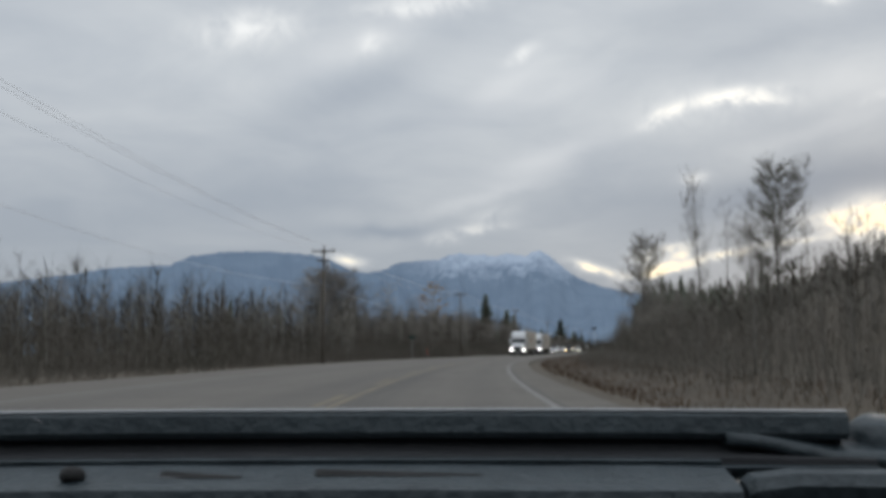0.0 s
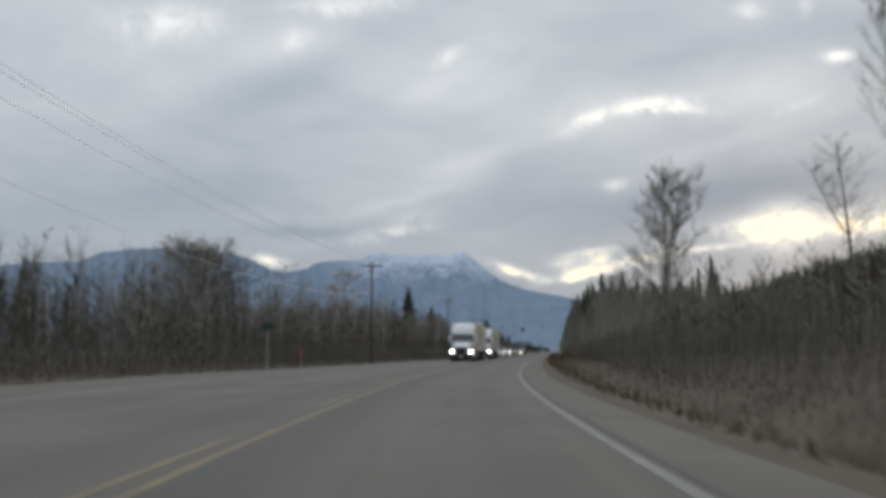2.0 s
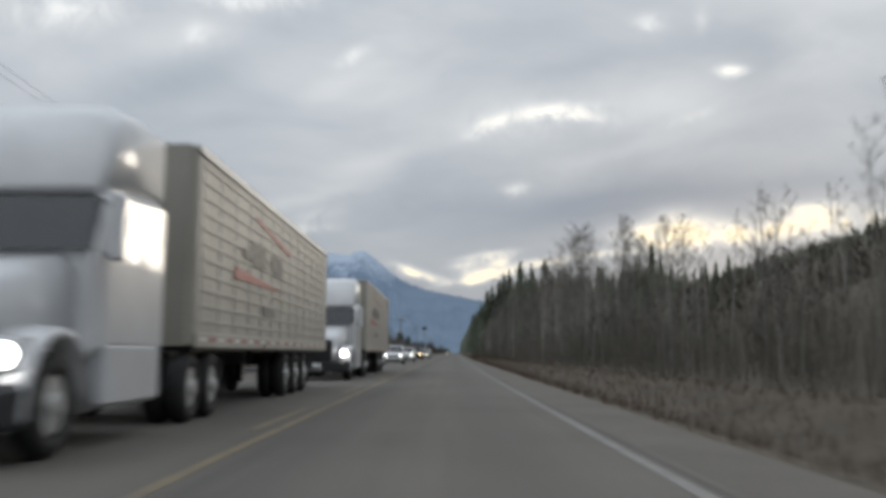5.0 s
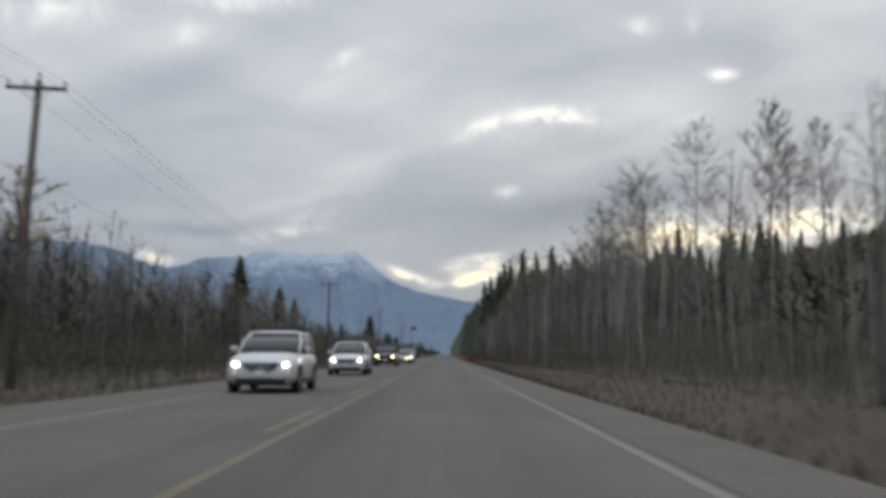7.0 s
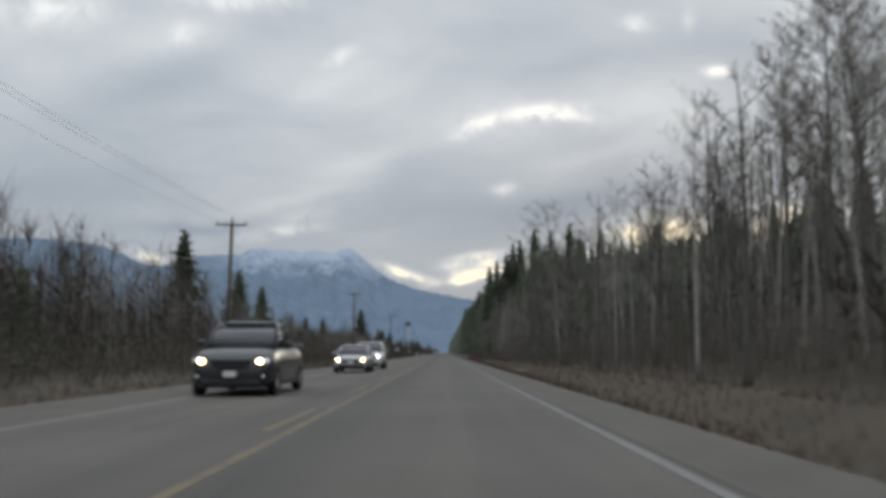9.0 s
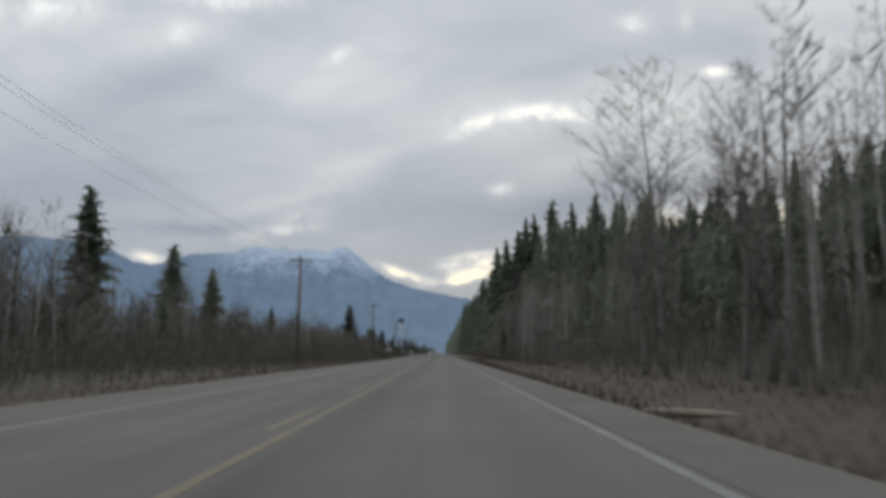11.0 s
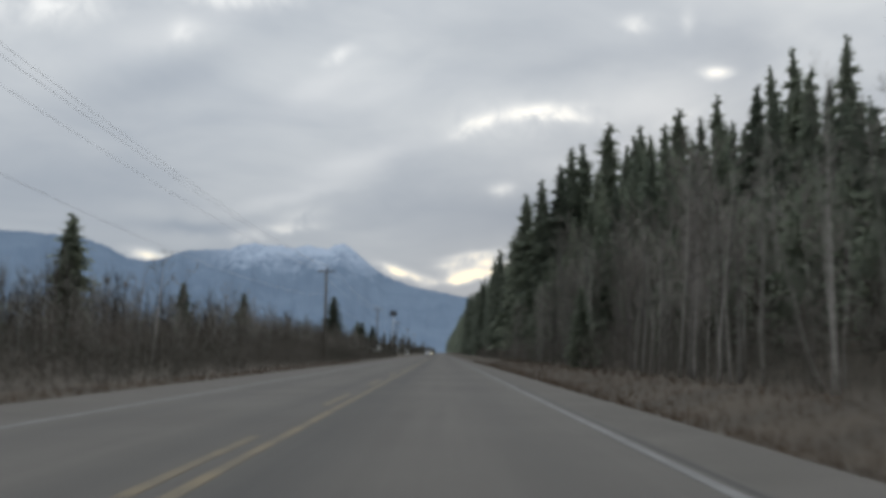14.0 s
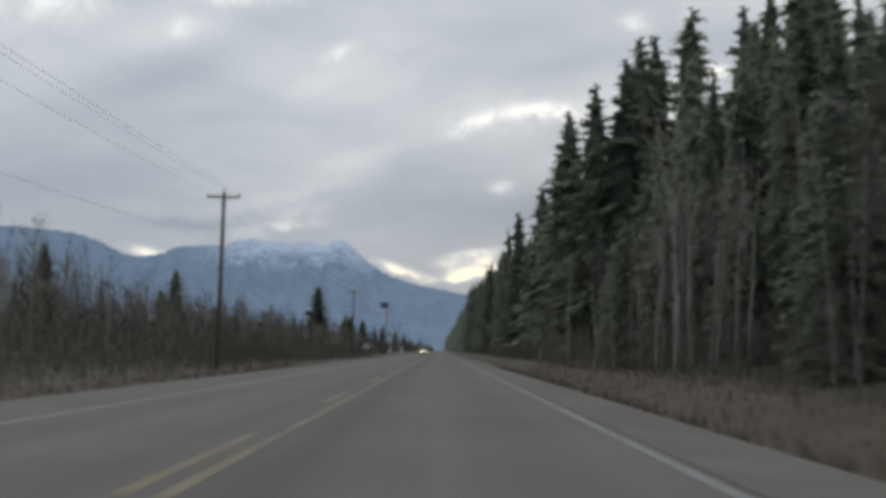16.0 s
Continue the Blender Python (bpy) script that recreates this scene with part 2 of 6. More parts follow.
let_through(RUST, 0.5)
# paler than real needles, with the hazy veil over the dark woods mixed in
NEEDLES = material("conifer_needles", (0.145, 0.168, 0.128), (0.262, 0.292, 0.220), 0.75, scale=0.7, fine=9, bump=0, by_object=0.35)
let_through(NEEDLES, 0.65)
BRUSH = material("leafless_brush", (0.067, 0.059, 0.049), (0.113, 0.103, 0.084), 0.9, scale=0.5, fine=6, bump=0, by_object=0.3)
DRY_GRASS = material("dry_grass_blades", (0.043, 0.027, 0.014), (0.074, 0.048, 0.024), 0.9, scale=0.4, fine=6, bump=0, by_object=0.2)
POLE_WOOD = material("weathered_pole_wood", (0.075, 0.062, 0.052), (0.16, 0.14, 0.12), 0.85, scale=2.5, fine=40, by_object=0.15)
WIRE = material("dull_wire", (0.66, 0.665, 0.675), (0.75, 0.755, 0.765), 0.6, bump=0)
CERAMIC = material("grey_insulator", (0.16, 0.17, 0.18), (0.25, 0.26, 0.27), 0.35, bump=0)
STEEL = material("galvanised_steel", (0.28, 0.29, 0.30), (0.42, 0.43, 0.44), 0.5, 0.7, bump=0.1)
ASPHALT = road_material()
SHOULDER = material("pale_shoulder_asphalt", (0.081, 0.073, 0.062), (0.113, 0.102, 0.088), 0.93, scale=0.5, fine=50, bump=0.4, world_space=True)
WHITE_LINE = material("worn_white_paint", (0.115, 0.110, 0.104), (0.193, 0.189, 0.180), 0.8, scale=1.2, fine=30, bump=0.2, world_space=True)
YELLOW_LINE = material("worn_yellow_paint", (0.090, 0.079, 0.060), (0.180, 0.140, 0.082), 0.8, scale=1.2, fine=30, bump=0.2, world_space=True)
SOIL = material("verge_soil_and_litter", (0.039, 0.031, 0.021), (0.076, 0.059, 0.040), 0.95, scale=0.25, fine=5, bump=0.6, world_space=True)


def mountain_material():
    m = bpy.data.materials.new("painted_haze_mountain")
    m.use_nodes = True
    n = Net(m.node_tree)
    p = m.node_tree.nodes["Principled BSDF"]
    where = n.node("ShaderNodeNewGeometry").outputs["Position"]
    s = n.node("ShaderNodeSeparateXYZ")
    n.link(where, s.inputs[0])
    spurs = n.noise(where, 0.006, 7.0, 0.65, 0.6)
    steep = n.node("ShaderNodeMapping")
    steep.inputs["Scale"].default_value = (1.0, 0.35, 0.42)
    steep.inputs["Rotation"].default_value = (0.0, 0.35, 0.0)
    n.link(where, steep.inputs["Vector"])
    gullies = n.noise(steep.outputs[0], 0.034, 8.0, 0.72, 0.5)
    # slope colours with the blue of the haze already mixed in
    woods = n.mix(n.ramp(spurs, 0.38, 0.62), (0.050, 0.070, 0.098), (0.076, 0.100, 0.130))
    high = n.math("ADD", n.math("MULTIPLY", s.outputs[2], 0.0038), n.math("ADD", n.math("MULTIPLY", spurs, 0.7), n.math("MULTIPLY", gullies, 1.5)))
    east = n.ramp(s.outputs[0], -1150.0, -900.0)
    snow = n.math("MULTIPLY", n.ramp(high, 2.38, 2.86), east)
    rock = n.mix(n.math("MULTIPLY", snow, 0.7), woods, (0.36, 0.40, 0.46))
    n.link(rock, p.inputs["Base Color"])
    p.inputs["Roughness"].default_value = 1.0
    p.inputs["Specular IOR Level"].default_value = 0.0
    # faint blue glow added over the whole range to stand for haze
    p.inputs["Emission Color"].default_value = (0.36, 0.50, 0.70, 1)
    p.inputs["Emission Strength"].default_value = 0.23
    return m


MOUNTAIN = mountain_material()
GLASS_DARK = material("tinted_glass", (0.012, 0.014, 0.017), (0.02, 0.022, 0.026), 0.14, bump=0, spec=0.6)
WHITE_PAINT = material("white_car_paint", (0.480, 0.489, 0.498), (0.577, 0.585, 0.594), 0.38, scale=1.5, bump=0, coat=0.5)
BLACK_PAINT = material("dark_car_paint", (0.016, 0.017, 0.020), (0.028, 0.029, 0.033), 0.34, scale=1.5, bump=0, coat=0.5)
SILVER_PAINT = material("silver_car_paint", (0.34, 0.35, 0.36), (0.42, 0.43, 0.44), 0.36, metal=0.3, scale=1.5, bump=0, coat=0.5)
BLACK_PLASTIC = material("black_plastic", (0.014, 0.015, 0.017), (0.03, 0.031, 0.034), 0.6, bump=0.1)
RUBBER = material("tyre_rubber", (0.014, 0.014, 0.015), (0.03, 0.029, 0.028), 0.85, bump=0.2)
ALLOY = material("alloy_rim", (0.36, 0.36, 0.35), (0.52, 0.52, 0.50), 0.45, 0.3, bump=0)
CHROME = material("chrome", (0.55, 0.56, 0.57), (0.7, 0.7, 0.71), 0.2, 1.0, bump=0)
TRAILER_SKIN = material("road_dusted_trailer_skin", (0.259, 0.245, 0.209), (0.346, 0.331, 0.288), 0.5, scale=0.7, fine=18, bump=0.05)
RED_MARK = material("red_marking", (0.26, 0.03, 0.025), (0.36, 0.05, 0.04), 0.5, bump=0)
WHITE_MARK = material("white_marking", (0.6, 0.6, 0.58), (0.7, 0.7, 0.68), 0.5, bump=0)
DARK_MARK = material("dark_marking", (0.035, 0.035, 0.04), (0.06, 0.06, 0.065), 0.5, bump=0)
LAMP_WHITE = glowing("lit_headlight", (1.0, 0.97, 0.92), 16.0)
LAMP_WARM = glowing("lit_warm_headlight", (1.0, 0.66, 0.28), 30.0)
DARK_BLUE = material("dark_blue_car_paint", (0.020, 0.026, 0.034), (0.035, 0.043, 0.054), 0.4, scale=2, bump=0, coat=0.3)
SCUFFED = material("scuffed_dark_plastic", (0.015, 0.023, 0.028), (0.036, 0.049, 0.056), 0.5, scale=14, fine=90, bump=0.25)
ORANGE = material("faded_orange_plastic", (0.34, 0.07, 0.045), (0.46, 0.11, 0.07), 0.55, bump=0.05)
SIGN_GREEN = material("dull_green_sign", (0.012, 0.032, 0.026), (0.022, 0.05, 0.04), 0.6, bump=0.05)
LAMP_AMBER = material("amber_lens", (0.35, 0.12, 0.02), (0.42, 0.16, 0.03), 0.3, bump=0)
PALE_LOG = material("barkless_log", (0.156, 0.132, 0.102), (0.240, 0.210, 0.168), 0.85, scale=3, fine=30)


# ---------------------------------------------------------------- mesh helpers
class Shape:
    """Collects faces for one mesh."""

    def __init__(self):
        self.v, self.f = [], []

    def face(self, *points):
        k = len(self.v)
        self.v.extend(tuple(p) for p in points)
        self.f.append(tuple(range(k, k + len(points))))

    def tube(self, points, radii, sides=5, cap=True):
        k = len(self.v)
        pts = [Vector(p) for p in points]
        for i, p in enumerate(pts):
            d = (pts[min(i + 1, len(pts) - 1)] - pts[max(i - 1, 0)]).normalized()
            a = d.orthogonal().normalized() if abs(d.z) < 0.9 else d.cross(Vector((0, 1, 0))).normalized()
            b = d.cross(a)
            for s in range(sides):
                t = 2 * math.pi * s / sides
                q = p + (a * math.cos(t) + b * math.sin(t)) * radii[i]
                self.v.append(tuple(q))
        for i in range(len(pts) - 1):
            for s in range(sides):
                s2 = (s + 1) % sides
                self.f.append((k + i * sides + s, k + i * sides + s2, k + (i + 1) * sides + s2, k + (i + 1) * sides + s))
        if cap:
            self.f.append(tuple(k + s for s in reversed(range(sides))))
            self.f.append(tuple(k + (len(pts) - 1) * sides + s for s in range(sides)))

    def loft(self, rings, closed=True, caps=True):
        k, n = len(self.v), len(rings[0])
        for r in rings:
            self.v.extend(tuple(p) for p in r)
        for i in range(len(rings) - 1):
            for s in range(n if closed else n - 1):
                s2 = (s + 1) % n
                self.f.append((k + i * n + s, k + i * n + s2, k + (i + 1) * n + s2, k + (i + 1) * n + s))
        if caps:
            self.f.append(tuple(k + s for s in reversed(range(n))))
            self.f.append(tuple(k + (len(rings) - 1) * n + s for s in range(n)))

    def box(self, x0, x1, y0, y1, z0, z1, c=0.0):
        """A box with its edges cut by c."""
        if c <= 0:
            r = [[(x0, y0, z), (x1, y0, z), (x1, y1, z), (x0, y1, z)] for z in (z0, z1)]
        else:
            def ring(i, z):
                return [(x0 + i + c, y0 + i, z), (x1 - i - c, y0 + i, z), (x1 - i, y0 + i + c, z), (x1 - i, y1 - i - c, z),
                        (x1 - i - c, y1 - i, z), (x0 + i + c, y1 - i, z), (x0 + i, y1 - i - c, z), (x0 + i, y0 + i + c, z)]
            r = [ring(c, z0), ring(0, z0 + c), ring(0, z1 - c), ring(c, z1)]
        self.loft(r)

    def disc(self, centre, axis, r0, r1, depth, sides=20):
        """A ring or plate across the axis (unit x, y or z), r0 inner (0: solid) and r1 outer radius."""
        c, a = Vector(centre), Vector(axis)
        u = a.orthogonal().normalized()
        w = a.cross(u)

        def ring(r, t):
            return [c + a * t + (u * math.cos(2 * math.pi * s / sides) + w * math.sin(2 * math.pi * s / sides)) * r for s in range(sides)]
        e = depth * 0.25
        h = depth / 2
        if r0 <= 0:
            self.loft([ring(r1 - e, -h), ring(r1, -h + e), ring(r1, h - e), ring(r1 - e, h)])
        else:
            self.loft([ring(r0, -h), ring(r1 - e, -h), ring(r1, -h + e), ring(r1, h - e), ring(r1 - e, h), ring(r0, h), ring(r0, -h)], caps=False)

    def mesh(self, name, smooth=False):
        m = bpy.data.meshes.new(name)
        m.from_pydata(self.v, [], self.f)
        if smooth:
            m.shade_smooth()
        m.update()
        return m


def part(name, shape, mat, parent, label="", smooth=False):
    ob = new(name, shape.mesh(name, smooth))
    ob.data.materials.append(mat)
    ob.parent = parent
    return tagged(ob, label)


def piece(name, mesh, parent, m=None):
    ob = new(name, mesh)
    ob.parent = parent
    if m is not None:
        ob.matrix_basis = m
    return ob


def structure(name, shape, mat, label, category, smooth=False):
    ob = new(name, shape.mesh(name, smooth))
    ob.data.materials.append(mat)
    return tagged(ob, label, category, kind="structure")


# ---------------------------------------------------------------- the road's line
BENDS = [(-400, 24.0), (-150, 22.0), (-60, 16.0), (0, 11.54), (14.7, 10.5), (29.5, 9.4), (44.3, 8.14), (59.2, 6.9), (74.1, 5.4), (89, 3.6),
         (104, 2.3), (119, 1.45), (160, 0.85), (194, 0.5), (230, 0.3), (290, 0.1), (340, 0.0), (480, 0.0), (6000, 0.0)]
STEP = np.arange(-400.0, 6000.0, 1.0)
TURN = np.radians(np.interp(STEP, [b[0] for b in BENDS], [b[1] for b in BENDS]))
LINE = np.concatenate([[0.0], np.cumsum(-np.tan(TURN))[:-1]])
LINE -= np.interp(479.0, STEP, LINE)


def road_at(s, y):
    """The place beside the drive's line: s metres to the right of it, at y along it."""
    i = min(max(int(y + 400), 0), len(STEP) - 2)
    f = y + 400 - i
    a = TURN[i] * (1 - f) + TURN[i + 1] * f
    return float(LINE[i] * (1 - f) + LINE[i + 1] * f) + s * math.cos(a), y + s * math.sin(a)


def heading(y):
    return math.degrees(float(np.interp(y, STEP, TURN)))


# the carriageway's edges and lines as they run on the straight, and where they lie on the wider bend
PLAIN = [-8.5, -6.06, -5.9, -5.6, -2.2, -1.5, 1.9, 2.2, 2.36, 3.75]
WIDTHS = [(100, [-14.6, -10.3, -10.15, -9.85, -2.79, -2.09, 1.76, 2.06, 2.22, 3.15]), (130, [-11.8, -8.8, -8.65, -8.35, -2.69, -1.99, 1.86, 2.16, 2.32, 3.35]),
          (225, [-8.2, -6.1, -5.95, -5.65, -2.44, -1.74, 2.08, 2.38, 2.54, 3.75])]


def spread(s, y):
    """Where a line that runs at s on the straight runs at y."""
    return float(np.interp(y, [w[0] for w in WIDTHS], [np.interp(s, PLAIN, w[1]) for w in WIDTHS]))


def left_shift(y):
    (a, p), (b, q), (c, r) = ((w[0], w[1][0] + 8.5) for w in WIDTHS)
    return p if y <= a else r if y >= c else p + (q - p) * (y - a) / (b - a) if y < b else q + (r - q) * (y - b) / (c - b)


def smoothstep(a, b, x):
    t = min(max((x - a) / (b - a), 0.0), 1.0)
    return t * t * (3 - 2 * t)


def lie(s, y):
    """The ground's height beside the road."""
    if s < -4:
        s = min(s - left_shift(y), -4)
    if -8.7 <= s <= 3.9:
        return -0.14
    if s > 3.9:
        z = -0.14 - 0.45 * smoothstep(3.9, 6.0, s) + 0.55 * smoothstep(6.6, 9.5, s)
        up = min(max(s - 15, 0) * 0.31, 74)
        up *= 1 - 0.75 * smoothstep(900, 2000, y)
        up *= 1 - smoothstep(420, 1500, s)
        return z + up + (noise.noise((s * 0.02, y * 0.02, 3.1)) * min(max(s - 12, 0) * 0.08, 6))
    z = -0.14 - 0.5 * smoothstep(8.7, 10.4, -s) + 0.3 * smoothstep(10.8, 13.0, -s)
    return z + noise.noise((s * 0.03, y * 0.03, 7.7)) * min(max(-s - 12, 0) * 0.02, 0.8)


# ---------------------------------------------------------------- ground, road, mountains
YS = sorted(set([-400, -300, -200, -150] + list(range(-100, 700, 6)) + list(range(700, 1000, 15)) + list(range(1000, 2000, 60)) + list(range(2000, 4900, 240))))
SS = [-4600, -3000, -2000, -1200, -700, -400, -250, -170, -120, -90, -70, -55, -42, -32, -25, -20, -16, -13.5, -12, -11, -10.2, -9.4, -8.7,
      -4, 0, 3.9, 4.6, 5.3, 6.0, 6.6, 7.4, 8.2, 9.0, 9.8, 11, 13, 16, 20, 25, 31, 38, 46, 56, 68, 82, 100, 120, 145, 170, 200, 230, 260, 300, 350,
      420, 520, 700, 1000, 1500, 2200, 3200, 4600]


def ground_sheet():
    sh = Shape()
    n = len(SS)
    for y in YS:
        x0 = float(np.interp(y, STEP, LINE))
        for s in SS:
            if -50 < s < -4:
                s += left_shift(y)
            x, yy = road_at(s, y) if abs(s) < 60 else (x0 + s, y)
            sh.v.append((x, yy, lie(s, y)))
    for j in range(len(YS) - 1):
        for i in range(n - 1):
            k = j * n + i
            sh.f.append((k, k + 1, k + n + 1, k + n))
    return structure("ground", sh, SOIL, "dry grass verges, leaf litter and wooded slope beside the road", "ground", True)


ground_sheet()


def strip(name, s0, s1, z, thick, mat, label, category, y0=-150, y1=3000, gap=None):
    """A band along the road with its own thickness. gap: (length of a dash, period)."""
    sh = Shape()
    ys = [y for y in np.arange(y0, min(700, y1) + 0.1, 3.0)] + [y for y in np.arange(720, y1, 40.0)]
    runs = [ys] if not gap else [list(np.linspace(a, a + gap[0], 3)) for a in np.arange(y0, 700, gap[1])]
    for run in runs:
        rings = []
        for y in run:
            w = 0.012 * math.sin(y * 0.7) if s1 - s0 < 0.5 else 0.05 * noise.noise((y * 0.2, s0, 0.5))
            a, b = road_at(spread(s0, y), y), road_at(spread(s1, y) + w, y)
            rings.append([(*a, z - thick), (*b, z - thick), (*b, z), (*a, z)])
        sh.loft(rings)
    return structure(name, sh, mat, label, category)


def road_sheet():
    """The carriageway: a slab with a slight camber and metres across and along in its map."""
    ys = list(np.arange(-150, 700, 3.0)) + list(np.arange(700, 3000, 40.0))
    cross = [-6.05, -5.0, -3.9, -2.9, -1.85, -0.8, 0.3, 1.3, 2.35]
    sh, uv = Shape(), []
    n = len(cross) + 2
    for y in ys:
        for s in [cross[0]] + cross + [cross[-1]]:
            sh.v.append((*road_at(spread(s, y), y), 0.0))
            uv.append((s, y))
        for k, s in ((-n, cross[0]), (-1, cross[-1])):
            x, yy, _ = sh.v[k]
            sh.v[k] = (x, yy, -0.2)
    for j in range(len(ys) - 1):
        for i in range(n - 1):
            k = j * n + i
            sh.f.append((k, k + 1, k + n + 1, k + n))
    ob = structure("road", sh, ASPHALT, "worn grey-brown two-lane asphalt highway", "road")
    layer = ob.data.uv_layers.new(name="metres")
    for loop in ob.data.loops:
        layer.data[loop.index].uv = uv[loop.vertex_index]


road_sheet()
strip("shoulder_right", 2.36, 3.75, -0.006, 0.2, SHOULDER, "pale paved shoulder of the highway", "road shoulder")
strip("shoulder_left", -8.5, -6.06, -0.006, 0.2, SHOULDER, "wide pale paved shoulder of the highway", "road shoulder")
strip("edge_line", 1.98, 2.12, 0.005, 0.004, WHITE_LINE, "worn white edge line", "road marking")
strip("edge_line", -5.82, -5.68, 0.005, 0.004, WHITE_LINE, "worn white edge line", "road marking")
strip("centre_line", -1.76, -1.62, 0.005, 0.004, YELLOW_LINE, "worn yellow centre line", "road marking")
strip("centre_line", -2.10, -1.96, 0.005, 0.004, YELLOW_LINE, "broken yellow centre line", "road marking", gap=(5.0, 12.0))

# skyline of the range: degrees of azimuth and of elevation
SKYLINE = [(-60, 2.6), (-48, 3.2), (-40, 3.8), (-36.3, 4.3), (-34.1, 4.64), (-32.4, 5.0), (-30.5, 5.18), (-28.6, 5.27), (-27.4, 5.85), (-25.2, 6.15), (-23.0, 6.2), (-21.6, 6.14),
           (-20.1, 6.02), (-19.0, 5.75), (-18.3, 5.42), (-17.5, 5.0), (-16.5, 4.9), (-15.5, 5.1), (-14.7, 5.5), (-13.5, 5.62), (-12.1, 5.7), (-11.4, 5.98), (-10.7, 6.1),
           (-10.0, 5.96), (-9.2, 6.0), (-8.5, 5.86), (-7.8, 6.04), (-7.2, 5.94), (-6.6, 5.85), (-6.1, 6.12), (-5.7, 6.2), (-5.2, 5.9), (-4.4, 5.2), (-3.7, 4.66), (-3.0, 4.25),
           (-1.7, 3.8), (0.8, 3.32), (3, 2.9), (8, 2.4), (20, 2.0), (35, 1.8)]


def mountain(name, a0, a1, far, label, lower=0.0):
    sh = Shape()
    az = np.arange(a0, a1 + 0.01, 0.14)
    rows = 20
    for a in az:
        el = float(np.interp(a, [p[0] for p in SKYLINE], [p[1] for p in SKYLINE])) - lower
        el += 0.07 * noise.noise((a * 3.1, 5.0, 0.0)) + 0.06 * noise.noise((a * 8.3, 1.0, 0.0))
        edge = smoothstep(a0, a0 + 2.5, a) * (1 - smoothstep(a1 - 2.5, a1, a))
        top = far * math.tan(radians(max(el, 0.1))) * edge
        for r in range(rows + 1):
            f = r / rows
            d = far - 1500 * (1 - f) ** 1.1 if r < rows else far
            h = top * f ** 1.15
            h += top * 0.16 * math.sin(math.pi * f) * noise.noise((a * 0.55 + f * 1.2, f * 2.2, far * 0.01)) * 1.6
            h += top * 0.10 * math.sin(math.pi * f ** 1.5) * (0.5 - abs(noise.noise((a * 1.1, f * 1.5, 3.0)))) + top * 0.04 * math.sin(math.pi * f) * noise.noise((a * 4.3, f * 6.0, 8.0))
            sh.v.append((d * math.sin(radians(a)), 250 + d * math.cos(radians(a)), h - 3))
    n = rows + 1
    for i in range(len(az) - 1):
        for r in range(rows):
            k = i * n + r
            sh.f.append((k, k + n, k + n + 1, k + 1))
    ob = new(name, sh.mesh(name, True))
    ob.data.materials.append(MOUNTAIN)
    return tagged(ob, label, "mountain", kind="structure")


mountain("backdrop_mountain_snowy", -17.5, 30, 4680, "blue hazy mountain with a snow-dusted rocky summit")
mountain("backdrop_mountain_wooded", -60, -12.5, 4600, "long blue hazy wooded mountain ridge")


